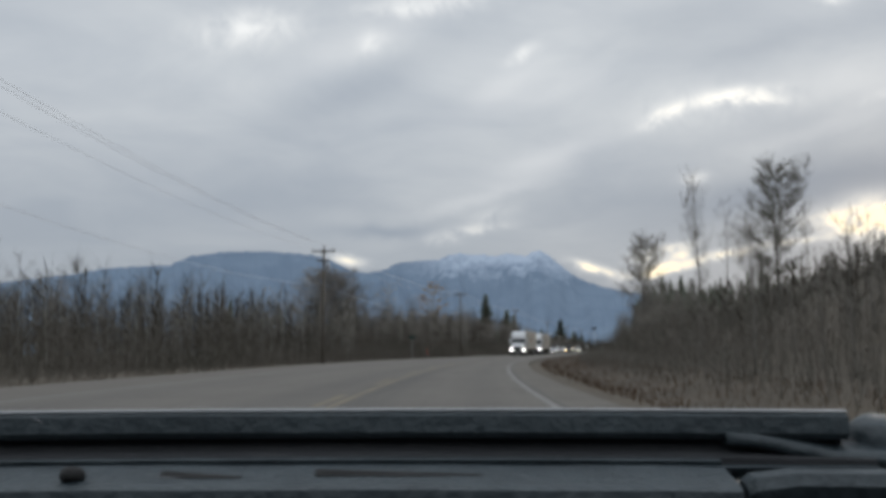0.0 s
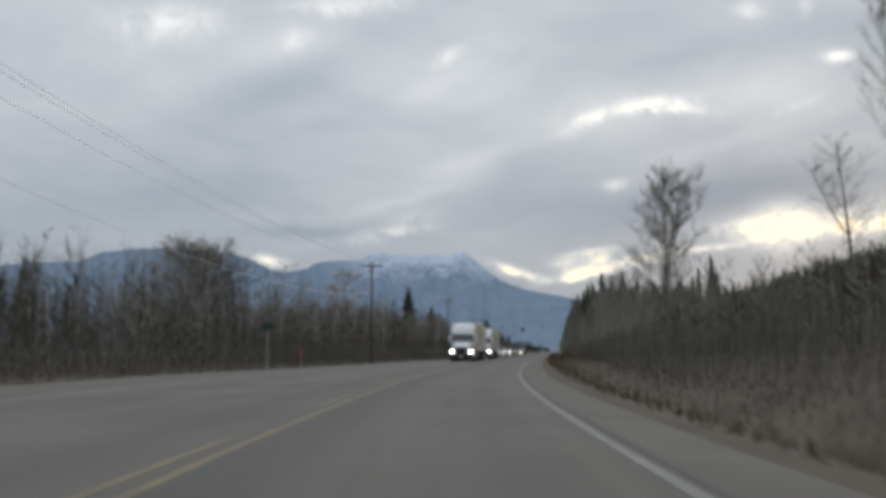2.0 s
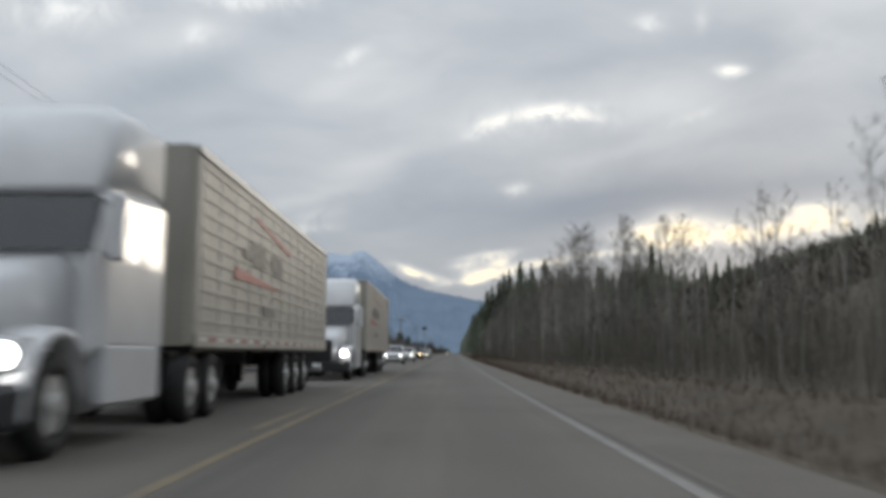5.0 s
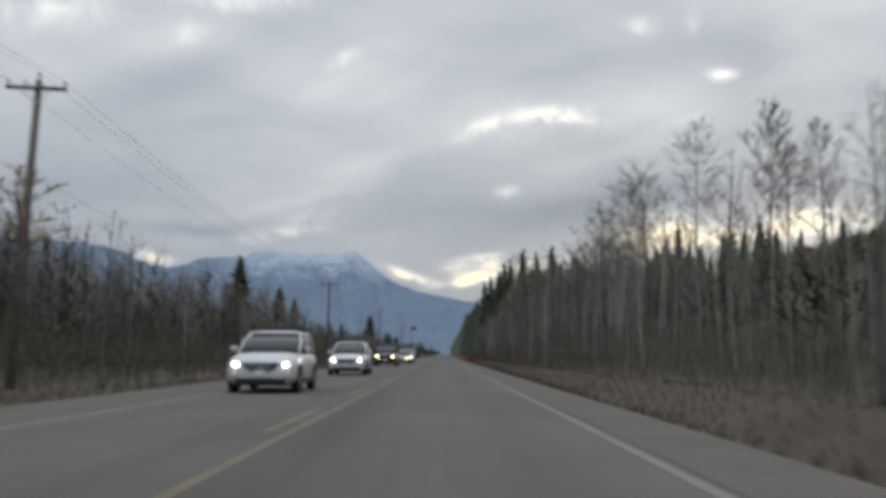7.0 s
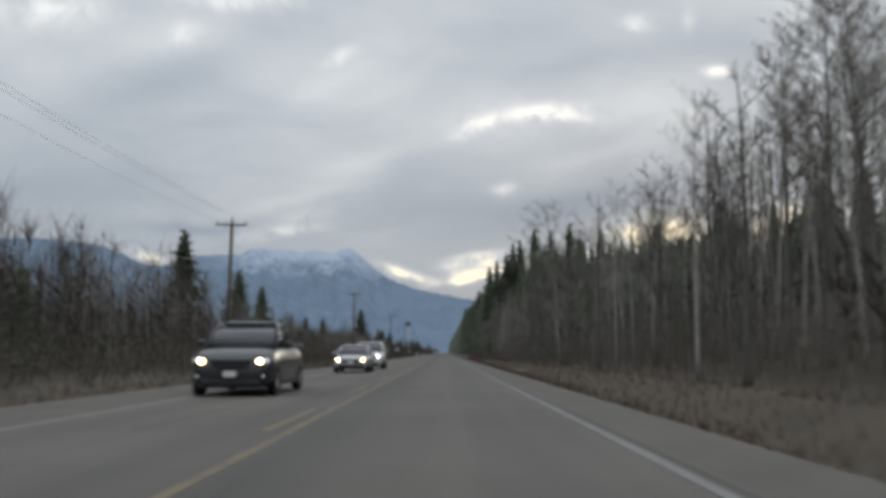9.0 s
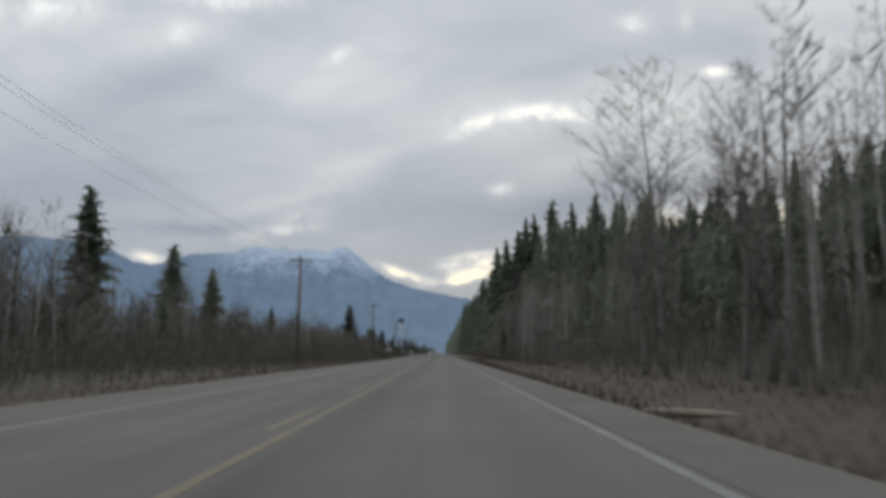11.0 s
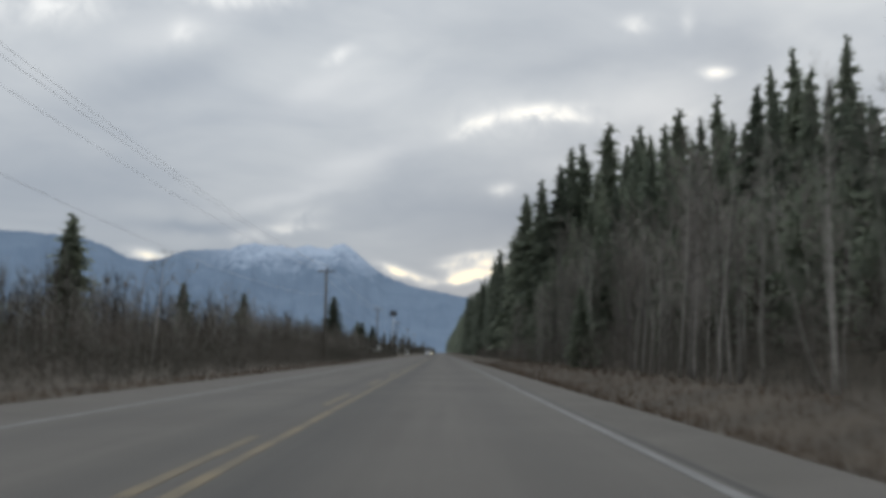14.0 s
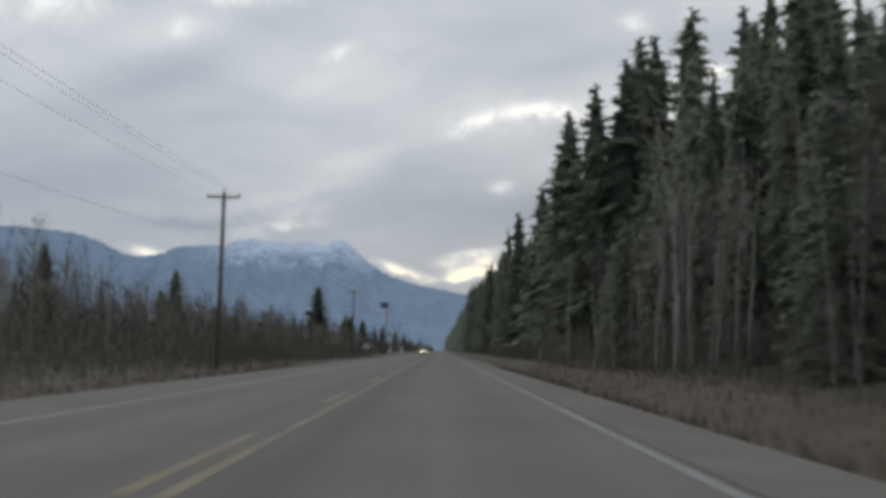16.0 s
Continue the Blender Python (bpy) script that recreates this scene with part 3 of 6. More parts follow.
# ---------------------------------------------------------------- trees
def bare_tree_shapes(seed, height, spread, limbs, low=0.35, lean=0.02, forks=0, stout=0.011, subs=7, fine=6, thick=1.2, rise=(0.45, 0.95)):
    """Trunk with limbs, and the crown of fine twigs, of one leafless tree."""
    rnd = random.Random(seed)
    wood, twigs = Shape(), Shape()

    def bend(p, d, length, n, up, wild):
        pts = [Vector(p)]
        d = Vector(d).normalized()
        for _ in range(n):
            d = (d + Vector((rnd.gauss(0, wild), rnd.gauss(0, wild), up + rnd.gauss(0, wild * 0.5)))).normalized()
            pts.append(pts[-1] + d * (length / n))
        return pts

    def branch(p, d, length, r):
        pts = bend(p, d, length, 4, 0.12, 0.085)
        wood.tube(pts, [r, r * 0.72, r * 0.5, r * 0.3, r * 0.1], 3, cap=False)
        for _ in range(subs):
            f = rnd.uniform(0.2, 1.0) * 3.99
            i = int(f)
            q = pts[i].lerp(pts[i + 1], f - i)
            a = (pts[i + 1] - pts[i]).normalized()
            d2 = (a * 0.6 + Vector((rnd.gauss(0, 0.5), rnd.gauss(0, 0.5), rnd.uniform(-0.1, 0.6)))).normalized()
            l2 = length * rnd.uniform(0.25, 0.55)
            sub = bend(q, d2, l2, 2, 0.08, 0.16)
            r2 = max(r * 0.26, 0.012) * thick
            w = d2.orthogonal().normalized() * r2
            twigs.face(sub[0] - w, sub[0] + w, sub[1] + w * 0.65, sub[1] - w * 0.65)
            twigs.face(sub[1] - w * 0.65, sub[1] + w * 0.65, sub[2])
            for _ in range(fine):
                g = rnd.uniform(0.1, 1.0) * 1.99
                j = int(g)
                b = sub[j].lerp(sub[j + 1], g - j)
                e = (sub[j + 1] - sub[j]).normalized() * 0.5 + Vector((rnd.gauss(0, 0.6), rnd.gauss(0, 0.6), rnd.uniform(-0.1, 0.8)))
                e = e.normalized() * l2 * rnd.uniform(0.3, 0.75)
                w = e.orthogonal().normalized() * max(r2 * 0.4, 0.0085) * thick
                twigs.face(b - w, b + w, b + e)

    base = stout * height + 0.03
    trunk = bend((0, 0, -0.4), (rnd.gauss(0, lean), rnd.gauss(0, lean), 1), height + 0.4, 9, 0.05, 0.022)
    radii = [base * (1 - 0.93 * (i / 9) ** 0.8) for i in range(10)]
    radii[0] *= 1.35
    wood.tube(trunk, radii, 6)
    for _ in range(forks):
        i = rnd.randint(2, 4)
        d = Vector((rnd.gauss(0, 0.35), rnd.gauss(0, 0.35), 1))
        sub = bend(trunk[i], d, height * 0.5, 6, 0.08, 0.05)
        wood.tube(sub, [radii[i] * 0.7 * (1 - 0.9 * k / 6) for k in range(7)], 5)
        for _ in range(limbs // 3):
            k = rnd.randint(2, 5)
            t = rnd.uniform(0, 6.283)
            branch(sub[k], (math.cos(t), math.sin(t), 0.6), spread * rnd.uniform(0.4, 0.8), radii[i] * 0.25)
    for n in range(limbs):
        f = (low + (0.97 - low) * (n / limbs)) * 9
        i = min(int(f), 8)
        q = trunk[i].lerp(trunk[i + 1], f - i)
        t = n * 2.4 + rnd.uniform(-0.6, 0.6)
        length = spread * (0.35 + 0.65 * math.sin(math.pi * (0.14 + 0.82 * n / limbs))) * rnd.uniform(0.7, 1.15)
        branch(q, (math.cos(t), math.sin(t), rnd.uniform(*rise)), length, max(radii[i] * 0.34, 0.02))
    return wood, twigs


def conifer_shapes(seed, height, spread, whorls=24, low=0.08, ragged=0.25, fronds=6):
    """Trunk and drooping needle boughs of one conifer."""
    rnd = random.Random(seed)
    wood, needles = Shape(), Shape()
    lean = (rnd.gauss(0, 0.01), rnd.gauss(0, 0.01))
    pts = [(lean[0] * z, lean[1] * z, z) for z in (-0.4, height * 0.3, height * 0.6, height * 0.98)]
    r = 0.012 * height + 0.04
    wood.tube(pts, [r * 1.2, r * 0.8, r * 0.45, 0.02], 6)
    # the dense inner mass of the crown
    rings, sides = [], 7
    for k in range(13):
        f = low + 0.03 + (0.97 - low) * k / 12
        r = (spread * (1 - f) ** 0.72 + 0.12) * 0.52
        turn = rnd.uniform(0, 1)
        rings.append([(lean[0] * f * height + math.cos(turn + 6.283 * i / sides) * r * q, lean[1] * f * height + math.sin(turn + 6.283 * i / sides) * r * q, f * height + rnd.uniform(-0.5, 0.3) * height / 13)
                      for i, q in ((i, rnd.uniform(0.55, 1.3)) for i in range(sides))])
    needles.loft(rings, caps=False)
    for w in range(whorls):
        f = low + (1 - low) * (w / (whorls - 0.4)) ** 0.92
        z = height * f
        reach = spread * ((1 - f) ** 0.68) * (0.75 + 0.25 * min(1, (f - low) * 6)) + 0.24
        count = 7
        for b in range(count):
            if rnd.random() < ragged * 0.35:
                continue
            t = 6.283 * (b + 0.5 * (w % 2)) / count + rnd.uniform(-0.35, 0.35)
            l = reach * rnd.uniform(1 - 1.4 * ragged, 1 + ragged * 0.5)
            d, side = Vector((math.cos(t), math.sin(t), 0)), Vector((-math.sin(t), math.cos(t), 0))
            o = Vector((lean[0] * z, lean[1] * z, z + rnd.uniform(-0.9, 0.9) * height / whorls))
            slope = -0.58 + 0.85 * f ** 2 + rnd.uniform(-0.2, 0.2)
            p2 = o + d * l + Vector((0, 0, slope * l))
            mid = o.lerp(p2, 0.5) + Vector((0, 0, 0.05 * l))
            wide = side * (0.10 * l + 0.05)
            hang = Vector((0, 0, -0.12 * l - 0.22))
            needles.face(o, mid - wide, p2, mid + wide)
            needles.face(o, mid + hang * 1.3, p2)
            for k in range(fronds):
                g = (k + rnd.uniform(0.2, 1.0)) / fronds
                q = o.lerp(p2, g)
                reach2 = (l * 0.40 * (1 - 0.55 * g) + 0.22) * rnd.uniform(0.7, 1.25)
                s2 = side * (1 if k % 2 else -1)
                tip = q + s2 * reach2 + d * reach2 * rnd.uniform(0.3, 0.8) + Vector((0, 0, rnd.uniform(-0.95, 0.05) * reach2))
                w2 = d * (0.07 * l + 0.07) + Vector((0, 0, rnd.uniform(-0.08, 0.08)))
                needles.face(q - w2, q + w2, tip)
    return wood, needles


def make_tree(kind, wood, crown, bark, leaf, label, crown_label):
    root = new(kind)
    part("trunk", wood, bark, root, "", True)
    part("crown", crown, leaf, root, crown_label)
    return tagged(root, label, "tree")


FIRST = {}


def tree(kind, s, y, height, turn=None, group="", straight=False, wide=1.0):
    """Stands a tree of one of the kinds beside the road; height is that of the tree itself."""
    rnd = random.Random(int(s * 131 + y * 7))
    base, own = FIRST[kind]
    x, yy = (s, y) if straight else road_at(s, y)
    s0 = s - float(np.interp(y, STEP, LINE)) if straight else s
    k = height / own
    m = Matrix.Translation((x, yy, lie(s0, y) - 0.05)) @ Matrix.Rotation(rnd.uniform(0, 6.28) if turn is None else turn, 4, "Z")
    ob = copy_thing(base, m)
    w = k * wide * rnd.uniform(0.95, 1.2)
    ob.scale = (w, w, k)
    if group:
        tagged(ob, group=group)
    return ob


FIRST["poplar"] = (make_tree("bare_tree", *bare_tree_shapes(3, 17, 4.0, 44, 0.24, 0.01, 1, 0.0125, 11, 9, 1.25, (0.2, 0.85)), BARK_GREY, TWIGS, "tall leafless cottonwood with a spreading twiggy crown", ""), 17)
FIRST["cottonwood"] = (make_tree("bare_tree", *bare_tree_shapes(6, 18, 4.4, 56, 0.22, 0.01, 1, 0.0115, 14, 12, 1.2, (0.0, 0.6)), BARK_GREY, TWIGS, "big leafless cottonwood with arching twiggy limbs", ""), 18)
FIRST["fan_aspen"] = (make_tree("bare_tree", *bare_tree_shapes(27, 18, 2.7, 34, 0.52, 0.015, 0, 0.0065, 10, 9, 1.1, (0.5, 1.2)), BARK_PALE, TWIGS, "slender leafless aspen with a dense fan-shaped crown", ""), 18)
FIRST["aspen"] = (make_tree("bare_tree", *bare_tree_shapes(8, 17, 2.4, 18, 0.5, 0.02, 0, 0.0065), BARK_PALE, TWIGS, "slender leafless aspen with pale grey bark", ""), 17)
FIRST["aspen_thin"] = (make_tree("bare_tree", *bare_tree_shapes(15, 15, 1.7, 14, 0.42, 0.035, 0, 0.005), BARK_PALE, TWIGS, "thin leafless birch with pale leaning trunk", ""), 15)
FIRST["alder"] = (make_tree("bare_tree", *bare_tree_shapes(21, 12, 2.6, 24, 0.22, 0.04, 2), BARK_GREY, TWIGS, "leafless grey alder with several stems", ""), 12)
FIRST["maple"] = (make_tree("bare_tree", *bare_tree_shapes(33, 19, 4.6, 26, 0.38, 0.05, 3, 0.0075, 9, 8, 1.15, (0.35, 0.9)), BARK_GREY, TWIGS, "leafless forked tree with crooked dark limbs", ""), 19)
FIRST["sapling"] = (make_tree("bare_tree", *bare_tree_shapes(44, 8, 1.7, 13, 0.15, 0.03), BARK_GREY, TWIGS, "young leafless tree in the roadside thicket", ""), 8)
FIRST["rusty"] = (make_tree("bare_tree", *bare_tree_shapes(52, 14, 2.6, 20, 0.3, 0.02, 0, 0.011, 7, 12, 1.9), BARK_PALE, RUST, "poplar with the last orange leaves", "sparse orange leaves"), 14)
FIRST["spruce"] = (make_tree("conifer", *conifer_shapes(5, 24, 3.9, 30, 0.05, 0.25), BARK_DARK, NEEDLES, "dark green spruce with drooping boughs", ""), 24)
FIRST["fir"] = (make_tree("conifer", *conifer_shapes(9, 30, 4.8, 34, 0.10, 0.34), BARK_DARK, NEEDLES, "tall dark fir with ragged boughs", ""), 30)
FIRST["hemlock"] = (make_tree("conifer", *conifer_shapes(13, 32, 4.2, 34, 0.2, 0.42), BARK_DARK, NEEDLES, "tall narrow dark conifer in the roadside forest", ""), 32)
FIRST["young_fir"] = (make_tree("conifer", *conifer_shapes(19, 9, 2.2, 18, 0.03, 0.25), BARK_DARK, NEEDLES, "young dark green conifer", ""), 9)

# plainer ones for the depth of the wood
FIRST["far_alder"] = (make_tree("bare_tree", *bare_tree_shapes(61, 12, 2.6, 14, 0.2, 0.04, 1, 0.008, 5, 3, 1.7), BARK_GREY, TWIGS, "leafless grey alder", ""), 12)
FIRST["far_aspen"] = (make_tree("bare_tree", *bare_tree_shapes(62, 16, 2.3, 13, 0.4, 0.03, 0, 0.006, 5, 3, 1.7), BARK_PALE, TWIGS, "leafless pale aspen", ""), 16)
FIRST["far_sapling"] = (make_tree("bare_tree", *bare_tree_shapes(63, 8, 1.7, 9, 0.15, 0.03, 0, 0.009, 5, 3, 1.7), BARK_GREY, TWIGS, "young leafless tree", ""), 8)
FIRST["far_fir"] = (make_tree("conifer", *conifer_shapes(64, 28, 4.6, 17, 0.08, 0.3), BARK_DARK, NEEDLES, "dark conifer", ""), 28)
FAR = {"alder": "far_alder", "aspen": "far_aspen", "aspen_thin": "far_aspen", "sapling": "far_sapling", "poplar": "far_alder"}
# single trees that stand out
for kind, x, y, top in [("aspen", 25.5, 112, 18.0), ("cottonwood", 29.0, 96, 18.5), ("aspen", 36, 120, 20),
                        ("alder", 31, 128, 16), ("poplar", 33, 150, 20.5), ("fan_aspen", 18.6, 278, 18.4), ("fan_aspen", 23.4, 277, 19.4), ("fan_aspen", 31.5, 288, 21.0), ("poplar", 25.1, 324, 24.0),
                        ("alder", 16.6, 310, 16.5), ("fan_aspen", 26.5, 282, 17.5), ("maple", 14.2, 390.5, 20.0), ("maple", 19.5, 388, 17.5), 
                        ("aspen", 20, 560, 22), ("aspen", 14.4, 537, 16.5), ("aspen", 17, 318, 19), ("maple", 20, 316, 21), ("alder", 27, 300, 20), ("fan_aspen", 30, 271, 19.0)]:
    g = lie(x - float(np.interp(y, STEP, LINE)), y)
    tree(kind, x, y, top - g, straight=True)
for kind, x, y, top in [("spruce", -54.9, 524, 22.8), ("spruce", -55.9, 563, 21.3), ("spruce", -57.8, 926, 29.7), ("spruce", -62, 497, 30.0),
                        ("rusty", -55, 334, 25.0), ("cottonwood", -57, 226.5, 20.0), ("maple", -54, 221, 19.5), ("alder", -55.5, 223.7, 20.5), ("cottonwood", -58, 219, 20.0), ("alder", -52, 229, 18.5),
                        ("aspen", -54, 262, 21), ("spruce", -46, 590, 13), ("spruce", -49, 655, 15),
                        ("fir", 15.6, 593, 30.0), ("spruce", 15.2, 602, 28.0), ("fir", 17.6, 587.2, 31.5), ("fir", 20.5, 583, 33.5), ("hemlock", 22.6, 587.2, 37.6), ("fir", 26.0, 592, 39.0), ("hemlock", 30.4, 596.2, 43.8),
                        ("fir", 36, 590, 42), ("hemlock", 41.4, 586.2, 44.1), ("fir", 32.4, 577, 35.5), ("fir", 36, 490, 22.0), ("hemlock", 40, 481, 22.5), ("fir", 32, 499, 20.0), ("spruce", -44, 950, 17), ("spruce", -48, 965, 18), ("spruce", -40, 975, 16)]:
    g = lie(x - float(np.interp(y, STEP, LINE)), y)
    tree(kind, x, y, top - g, straight=True, wide=2.0 if y > 900 else 1.7 if x < 0 else 1.25)

def grove(name, label, places):
    """Trees beyond those that can be told apart, joined into one object."""
    meshes = {k: [(o.data, o.data.materials[0]) for o in ob.children] for k, (ob, _) in FIRST.items()}
    mats, V, L, N, I, base = [], [], [], [], [], 0
    for kind, s, y, height in places:
        kind = FAR.get(kind, kind)
        r = random.Random(int(s * 131 + y * 7))
        k = height / FIRST[kind][1]
        w, a = k * r.uniform(0.95, 1.2) * (1.6 if kind == "far_fir" and height < 18 else 1.0), r.uniform(0, 6.28)
        x, yy = road_at(s, y)
        for data, mat in meshes[kind]:
            if mat not in mats:
                mats.append(mat)
            v = np.empty(len(data.vertices) * 3)
            data.vertices.foreach_get("co", v)
            v = v.reshape(-1, 3)
            V.append(np.stack([(v[:, 0] * math.cos(a) - v[:, 1] * math.sin(a)) * w + x, (v[:, 0] * math.sin(a) + v[:, 1] * math.cos(a)) * w + yy, v[:, 2] * k + lie(s, y)], 1))
            l, n = np.empty(len(data.loops), dtype=np.int32), np.empty(len(data.polygons), dtype=np.int32)
            data.loops.foreach_get("vertex_index", l)
            data.polygons.foreach_get("loop_total", n)
            L.append(l + base)
            N.append(n)
            I.append(np.full(len(n), mats.index(mat), dtype=np.int32))
            base += len(v)
    V, L, N, I = (np.concatenate(q) for q in (V, L, N, I))
    mesh = bpy.data.meshes.new(name)
    mesh.vertices.add(len(V))
    mesh.vertices.foreach_set("co", V.ravel())
    mesh.loops.add(len(L))
    mesh.loops.foreach_set("vertex_index", L)
    mesh.polygons.add(len(N))
    mesh.polygons.foreach_set("loop_start", np.concatenate([[0], np.cumsum(N)[:-1]]).astype(np.int32))
    mesh.polygons.foreach_set("material_index", I)
    for m in mats:
        mesh.materials.append(m)
    mesh.update(calc_edges=True)
    return tagged(new(name, mesh), label, "wood", kind="stuff")


tree("spruce", 10.6, 491.5, 6.2, straight=True, wide=1.6)
tree("poplar", 22.4, 105.5, 18.0, straight=True, wide=0.45)
tree("cottonwood", 16.75, 154.5, 18.3, turn=-0.25, straight=True)
for kind, s, y, h, lean in (("aspen", 11.0, 446, 10.0, 0.03), ("aspen_thin", 11.3, 453, 9.0, -0.05), ("aspen_thin", 10.9, 457, 8.5, 0.02), ("aspen_thin", 11.6, 448.5, 7.5, -0.42), ("aspen", 11.5, 493, 9.5, 0.0)):
    tree(kind, s, y, h, turn=0.4, group="roadside wood").rotation_euler.y = lean
rnd = random.Random(77)
# roadside wood to the right: bare trees in front, conifers up the slope
back = []
for n in range(250):
    y = rnd.uniform(160, 575)
    s = 10.3 + abs(rnd.gauss(0, 8))
    h = rnd.uniform(6, 10) if y < 300 else rnd.uniform(9, 15)
    if s < 18 and y > 380:
        h = rnd.uniform(6.0, 9.5)
    elif s < 13:
        h *= 0.85
    kind = rnd.choice(["aspen", "aspen_thin", "aspen_thin", "alder", "sapling", "aspen"])
    if n < 140:
        tree(kind, s, y, h, group="roadside wood")
    else:
        back.append((kind, s + 4, y, h))
for _ in range(55):
    back.append((rnd.choice(["aspen", "aspen_thin", "alder", "aspen"]), rnd.uniform(15.5, 24), rnd.uniform(300, 378), rnd.uniform(12, 17)))
for _ in range(60):
    s = rnd.uniform(10.5, 19)
    back.append((rnd.choice(["aspen", "aspen_thin", "alder", "aspen"]), s, rnd.uniform(440, 610), rnd.uniform(6, 9.5) if s < 14 else rnd.uniform(8, 12.5)))
# dark understorey among the bare trees
for _ in range(62):
    s = rnd.uniform(16.5, 32)
    back.append(("far_fir", s, rnd.uniform(385, 505), rnd.uniform(7, 10) + (s - 16) * 0.12))
for _ in range(30):
    back.append(("far_fir", rnd.uniform(28, 46), rnd.uniform(285, 385), rnd.uniform(4, 6.5)))
for _ in range(26):
    back.append(("far_fir", rnd.uniform(26, 44), rnd.uniform(325, 392), rnd.uniform(7, 10)))
# pale bare trees that screen the tall conifers
screen = random.Random(91)
for _ in range(24):
    tree(screen.choice(["aspen", "alder", "alder", "aspen_thin", "aspen"]), screen.uniform(10.8, 16.5), screen.uniform(462, 532), screen.uniform(8.5, 13), group="roadside wood")
for _ in range(120):
    back.append((rnd.choice(["sapling", "alder", "sapling"]), rnd.uniform(10.5, 34), rnd.uniform(10, 165), rnd.uniform(3.5, 6.5)))
grove("leafless_wood", "dense leafless saplings and alders behind the roadside trees", back)
# low-boughed conifers at the wood's edge
for _ in range(16):
    tree("spruce", screen.uniform(13.2, 18), screen.uniform(492, 562), screen.uniform(7, 14), group="conifer wood", wide=1.3)
for _ in range(120):
    y = rnd.uniform(500, 612)
    s = 19 + abs(rnd.gauss(0, 24))
    tree(rnd.choice(["fir", "hemlock", "fir"]), s, y, (rnd.uniform(20, 28) if s > 24 else rnd.uniform(16, 23)) * (0.88 if y < 545 else 1.0), group="conifer wood")
for _ in range(40):
    tree(rnd.choice(["fir", "hemlock", "spruce"]), rnd.uniform(38, 80), rnd.uniform(330, 510), rnd.uniform(6.5, 9.5), group="conifer wood")
back = []
for _ in range(130):
    y = rnd.uniform(612, 1000)
    s = 14.5 + abs(rnd.gauss(0, 7))
    back.append((rnd.choice(["far_fir", "spruce", "far_fir"]), s, y, rnd.uniform(19, 27) + (y - 612) * 0.018))
for _ in range(40):
    back.append(("far_fir", screen.uniform(30, 60), screen.uniform(450, 522), screen.uniform(13, 17)))
grove("conifer_wood", "dark conifers lining the straight road", back)
# flat wood to the left
back = []
for n in range(260):
    y = rnd.uniform(50, 660)
    s = -22 - abs(rnd.gauss(0, 22))
    h = rnd.uniform(6.5, 10.5) if y > 380 else rnd.uniform(8, 13.5) if y > 130 else rnd.uniform(6, 9)
    kind = rnd.choice(["alder", "sapling", "aspen_thin", "alder", "aspen"])
    if n < 100:
        tree(kind, s, y, h, group="bottomland wood")
    else:
        back.append((kind, s - 6, y, h))
for _ in range(66):
    back.append((rnd.choice(["alder", "aspen", "aspen_thin", "poplar"]), rnd.uniform(-70, -28), rnd.uniform(225, 430), rnd.uniform(10, 15)))
for _ in range(62):
    back.append((rnd.choice(["alder", "aspen", "alder"]), rnd.uniform(-62, -26), rnd.uniform(100, 245), rnd.uniform(8, 12.5)))
for _ in range(60):
    back.append((rnd.choice(["alder", "sapling", "alder"]), rnd.uniform(-46, -20), rnd.uniform(390, 700), rnd.uniform(5.5, 9)))
grove("leafless_wood", "dense leafless bottomland trees", back)
for _ in range(11):
    y = rnd.uniform(260, 700)
    tree(rnd.choice(["spruce", "young_fir", "young_fir"]), rnd.uniform(-85, -34), y, rnd.uniform(6, 11), group="bottomland wood")
for ob, _ in FIRST.values():
    for o in (*ob.children_recursive, ob):
        bpy.data.objects.remove(o)


# thickets and far woods, too dense to count
def thicket_mesh(seed, length, depth, count, low, high):
    rnd = random.Random(seed)
    sh = Shape()
    for _ in range(count):
        p = Vector((rnd.uniform(0, depth), rnd.uniform(0, length), -0.3))
        h = rnd.uniform(low, high) * (0.6 + 0.4 * p.x / depth)
        top = p + Vector((rnd.gauss(0, 0.12) * h, rnd.gauss(0, 0.12) * h, h + 0.3))
        mid = p.lerp(top, 0.5) + Vector((rnd.gauss(0, 0.1), rnd.gauss(0, 0.1), 0))
        t = rnd.uniform(0, 6.28)
        w = Vector((math.cos(t), math.sin(t), 0)) * rnd.uniform(0.006, 0.017)
        sh.face(p - w, p + w, mid + w * 0.7, mid - w * 0.7)
        sh.face(mid - w * 0.7, mid + w * 0.7, top)
        for _ in range(8):
            q = p.lerp(mid, rnd.uniform(0.3, 1)) if rnd.random() < 0.4 else mid.lerp(top, rnd.uniform(0, 0.8))
            e = Vector((rnd.gauss(0, 0.35), rnd.gauss(0, 0.35), rnd.uniform(0.2, 0.7))) * (h * 0.32)
            v = e.orthogonal().normalized() * 0.012
            sh.face(q - v, q + v, q + e)
    return sh.mesh("thicket")


THICKETS = [thicket_mesh(100 + i, 10.5, 4.5, 122, lo, hi) for i, (lo, hi) in enumerate(((1.2, 2.6), (1.8, 3.6), (2.4, 4.8), (1.5, 3.0)))]
for m in THICKETS:
    m.materials.append(BRUSH)


def thicket(s, y, k, kind, turn=0.0):
    ob = new("thicket", THICKETS[kind])
    x, yy = road_at(s, y)
    ob.matrix_basis = Matrix.Translation((x, yy, lie(s + (2 if s > 0 else -2), y))) @ Matrix.Rotation(radians(heading(y)) + turn, 4, "Z") @ Matrix.Diagonal((k, 1, k, 1))
    tagged(ob, "dense leafless brown brush along the verge", "brush", "roadside thicket", "stuff")


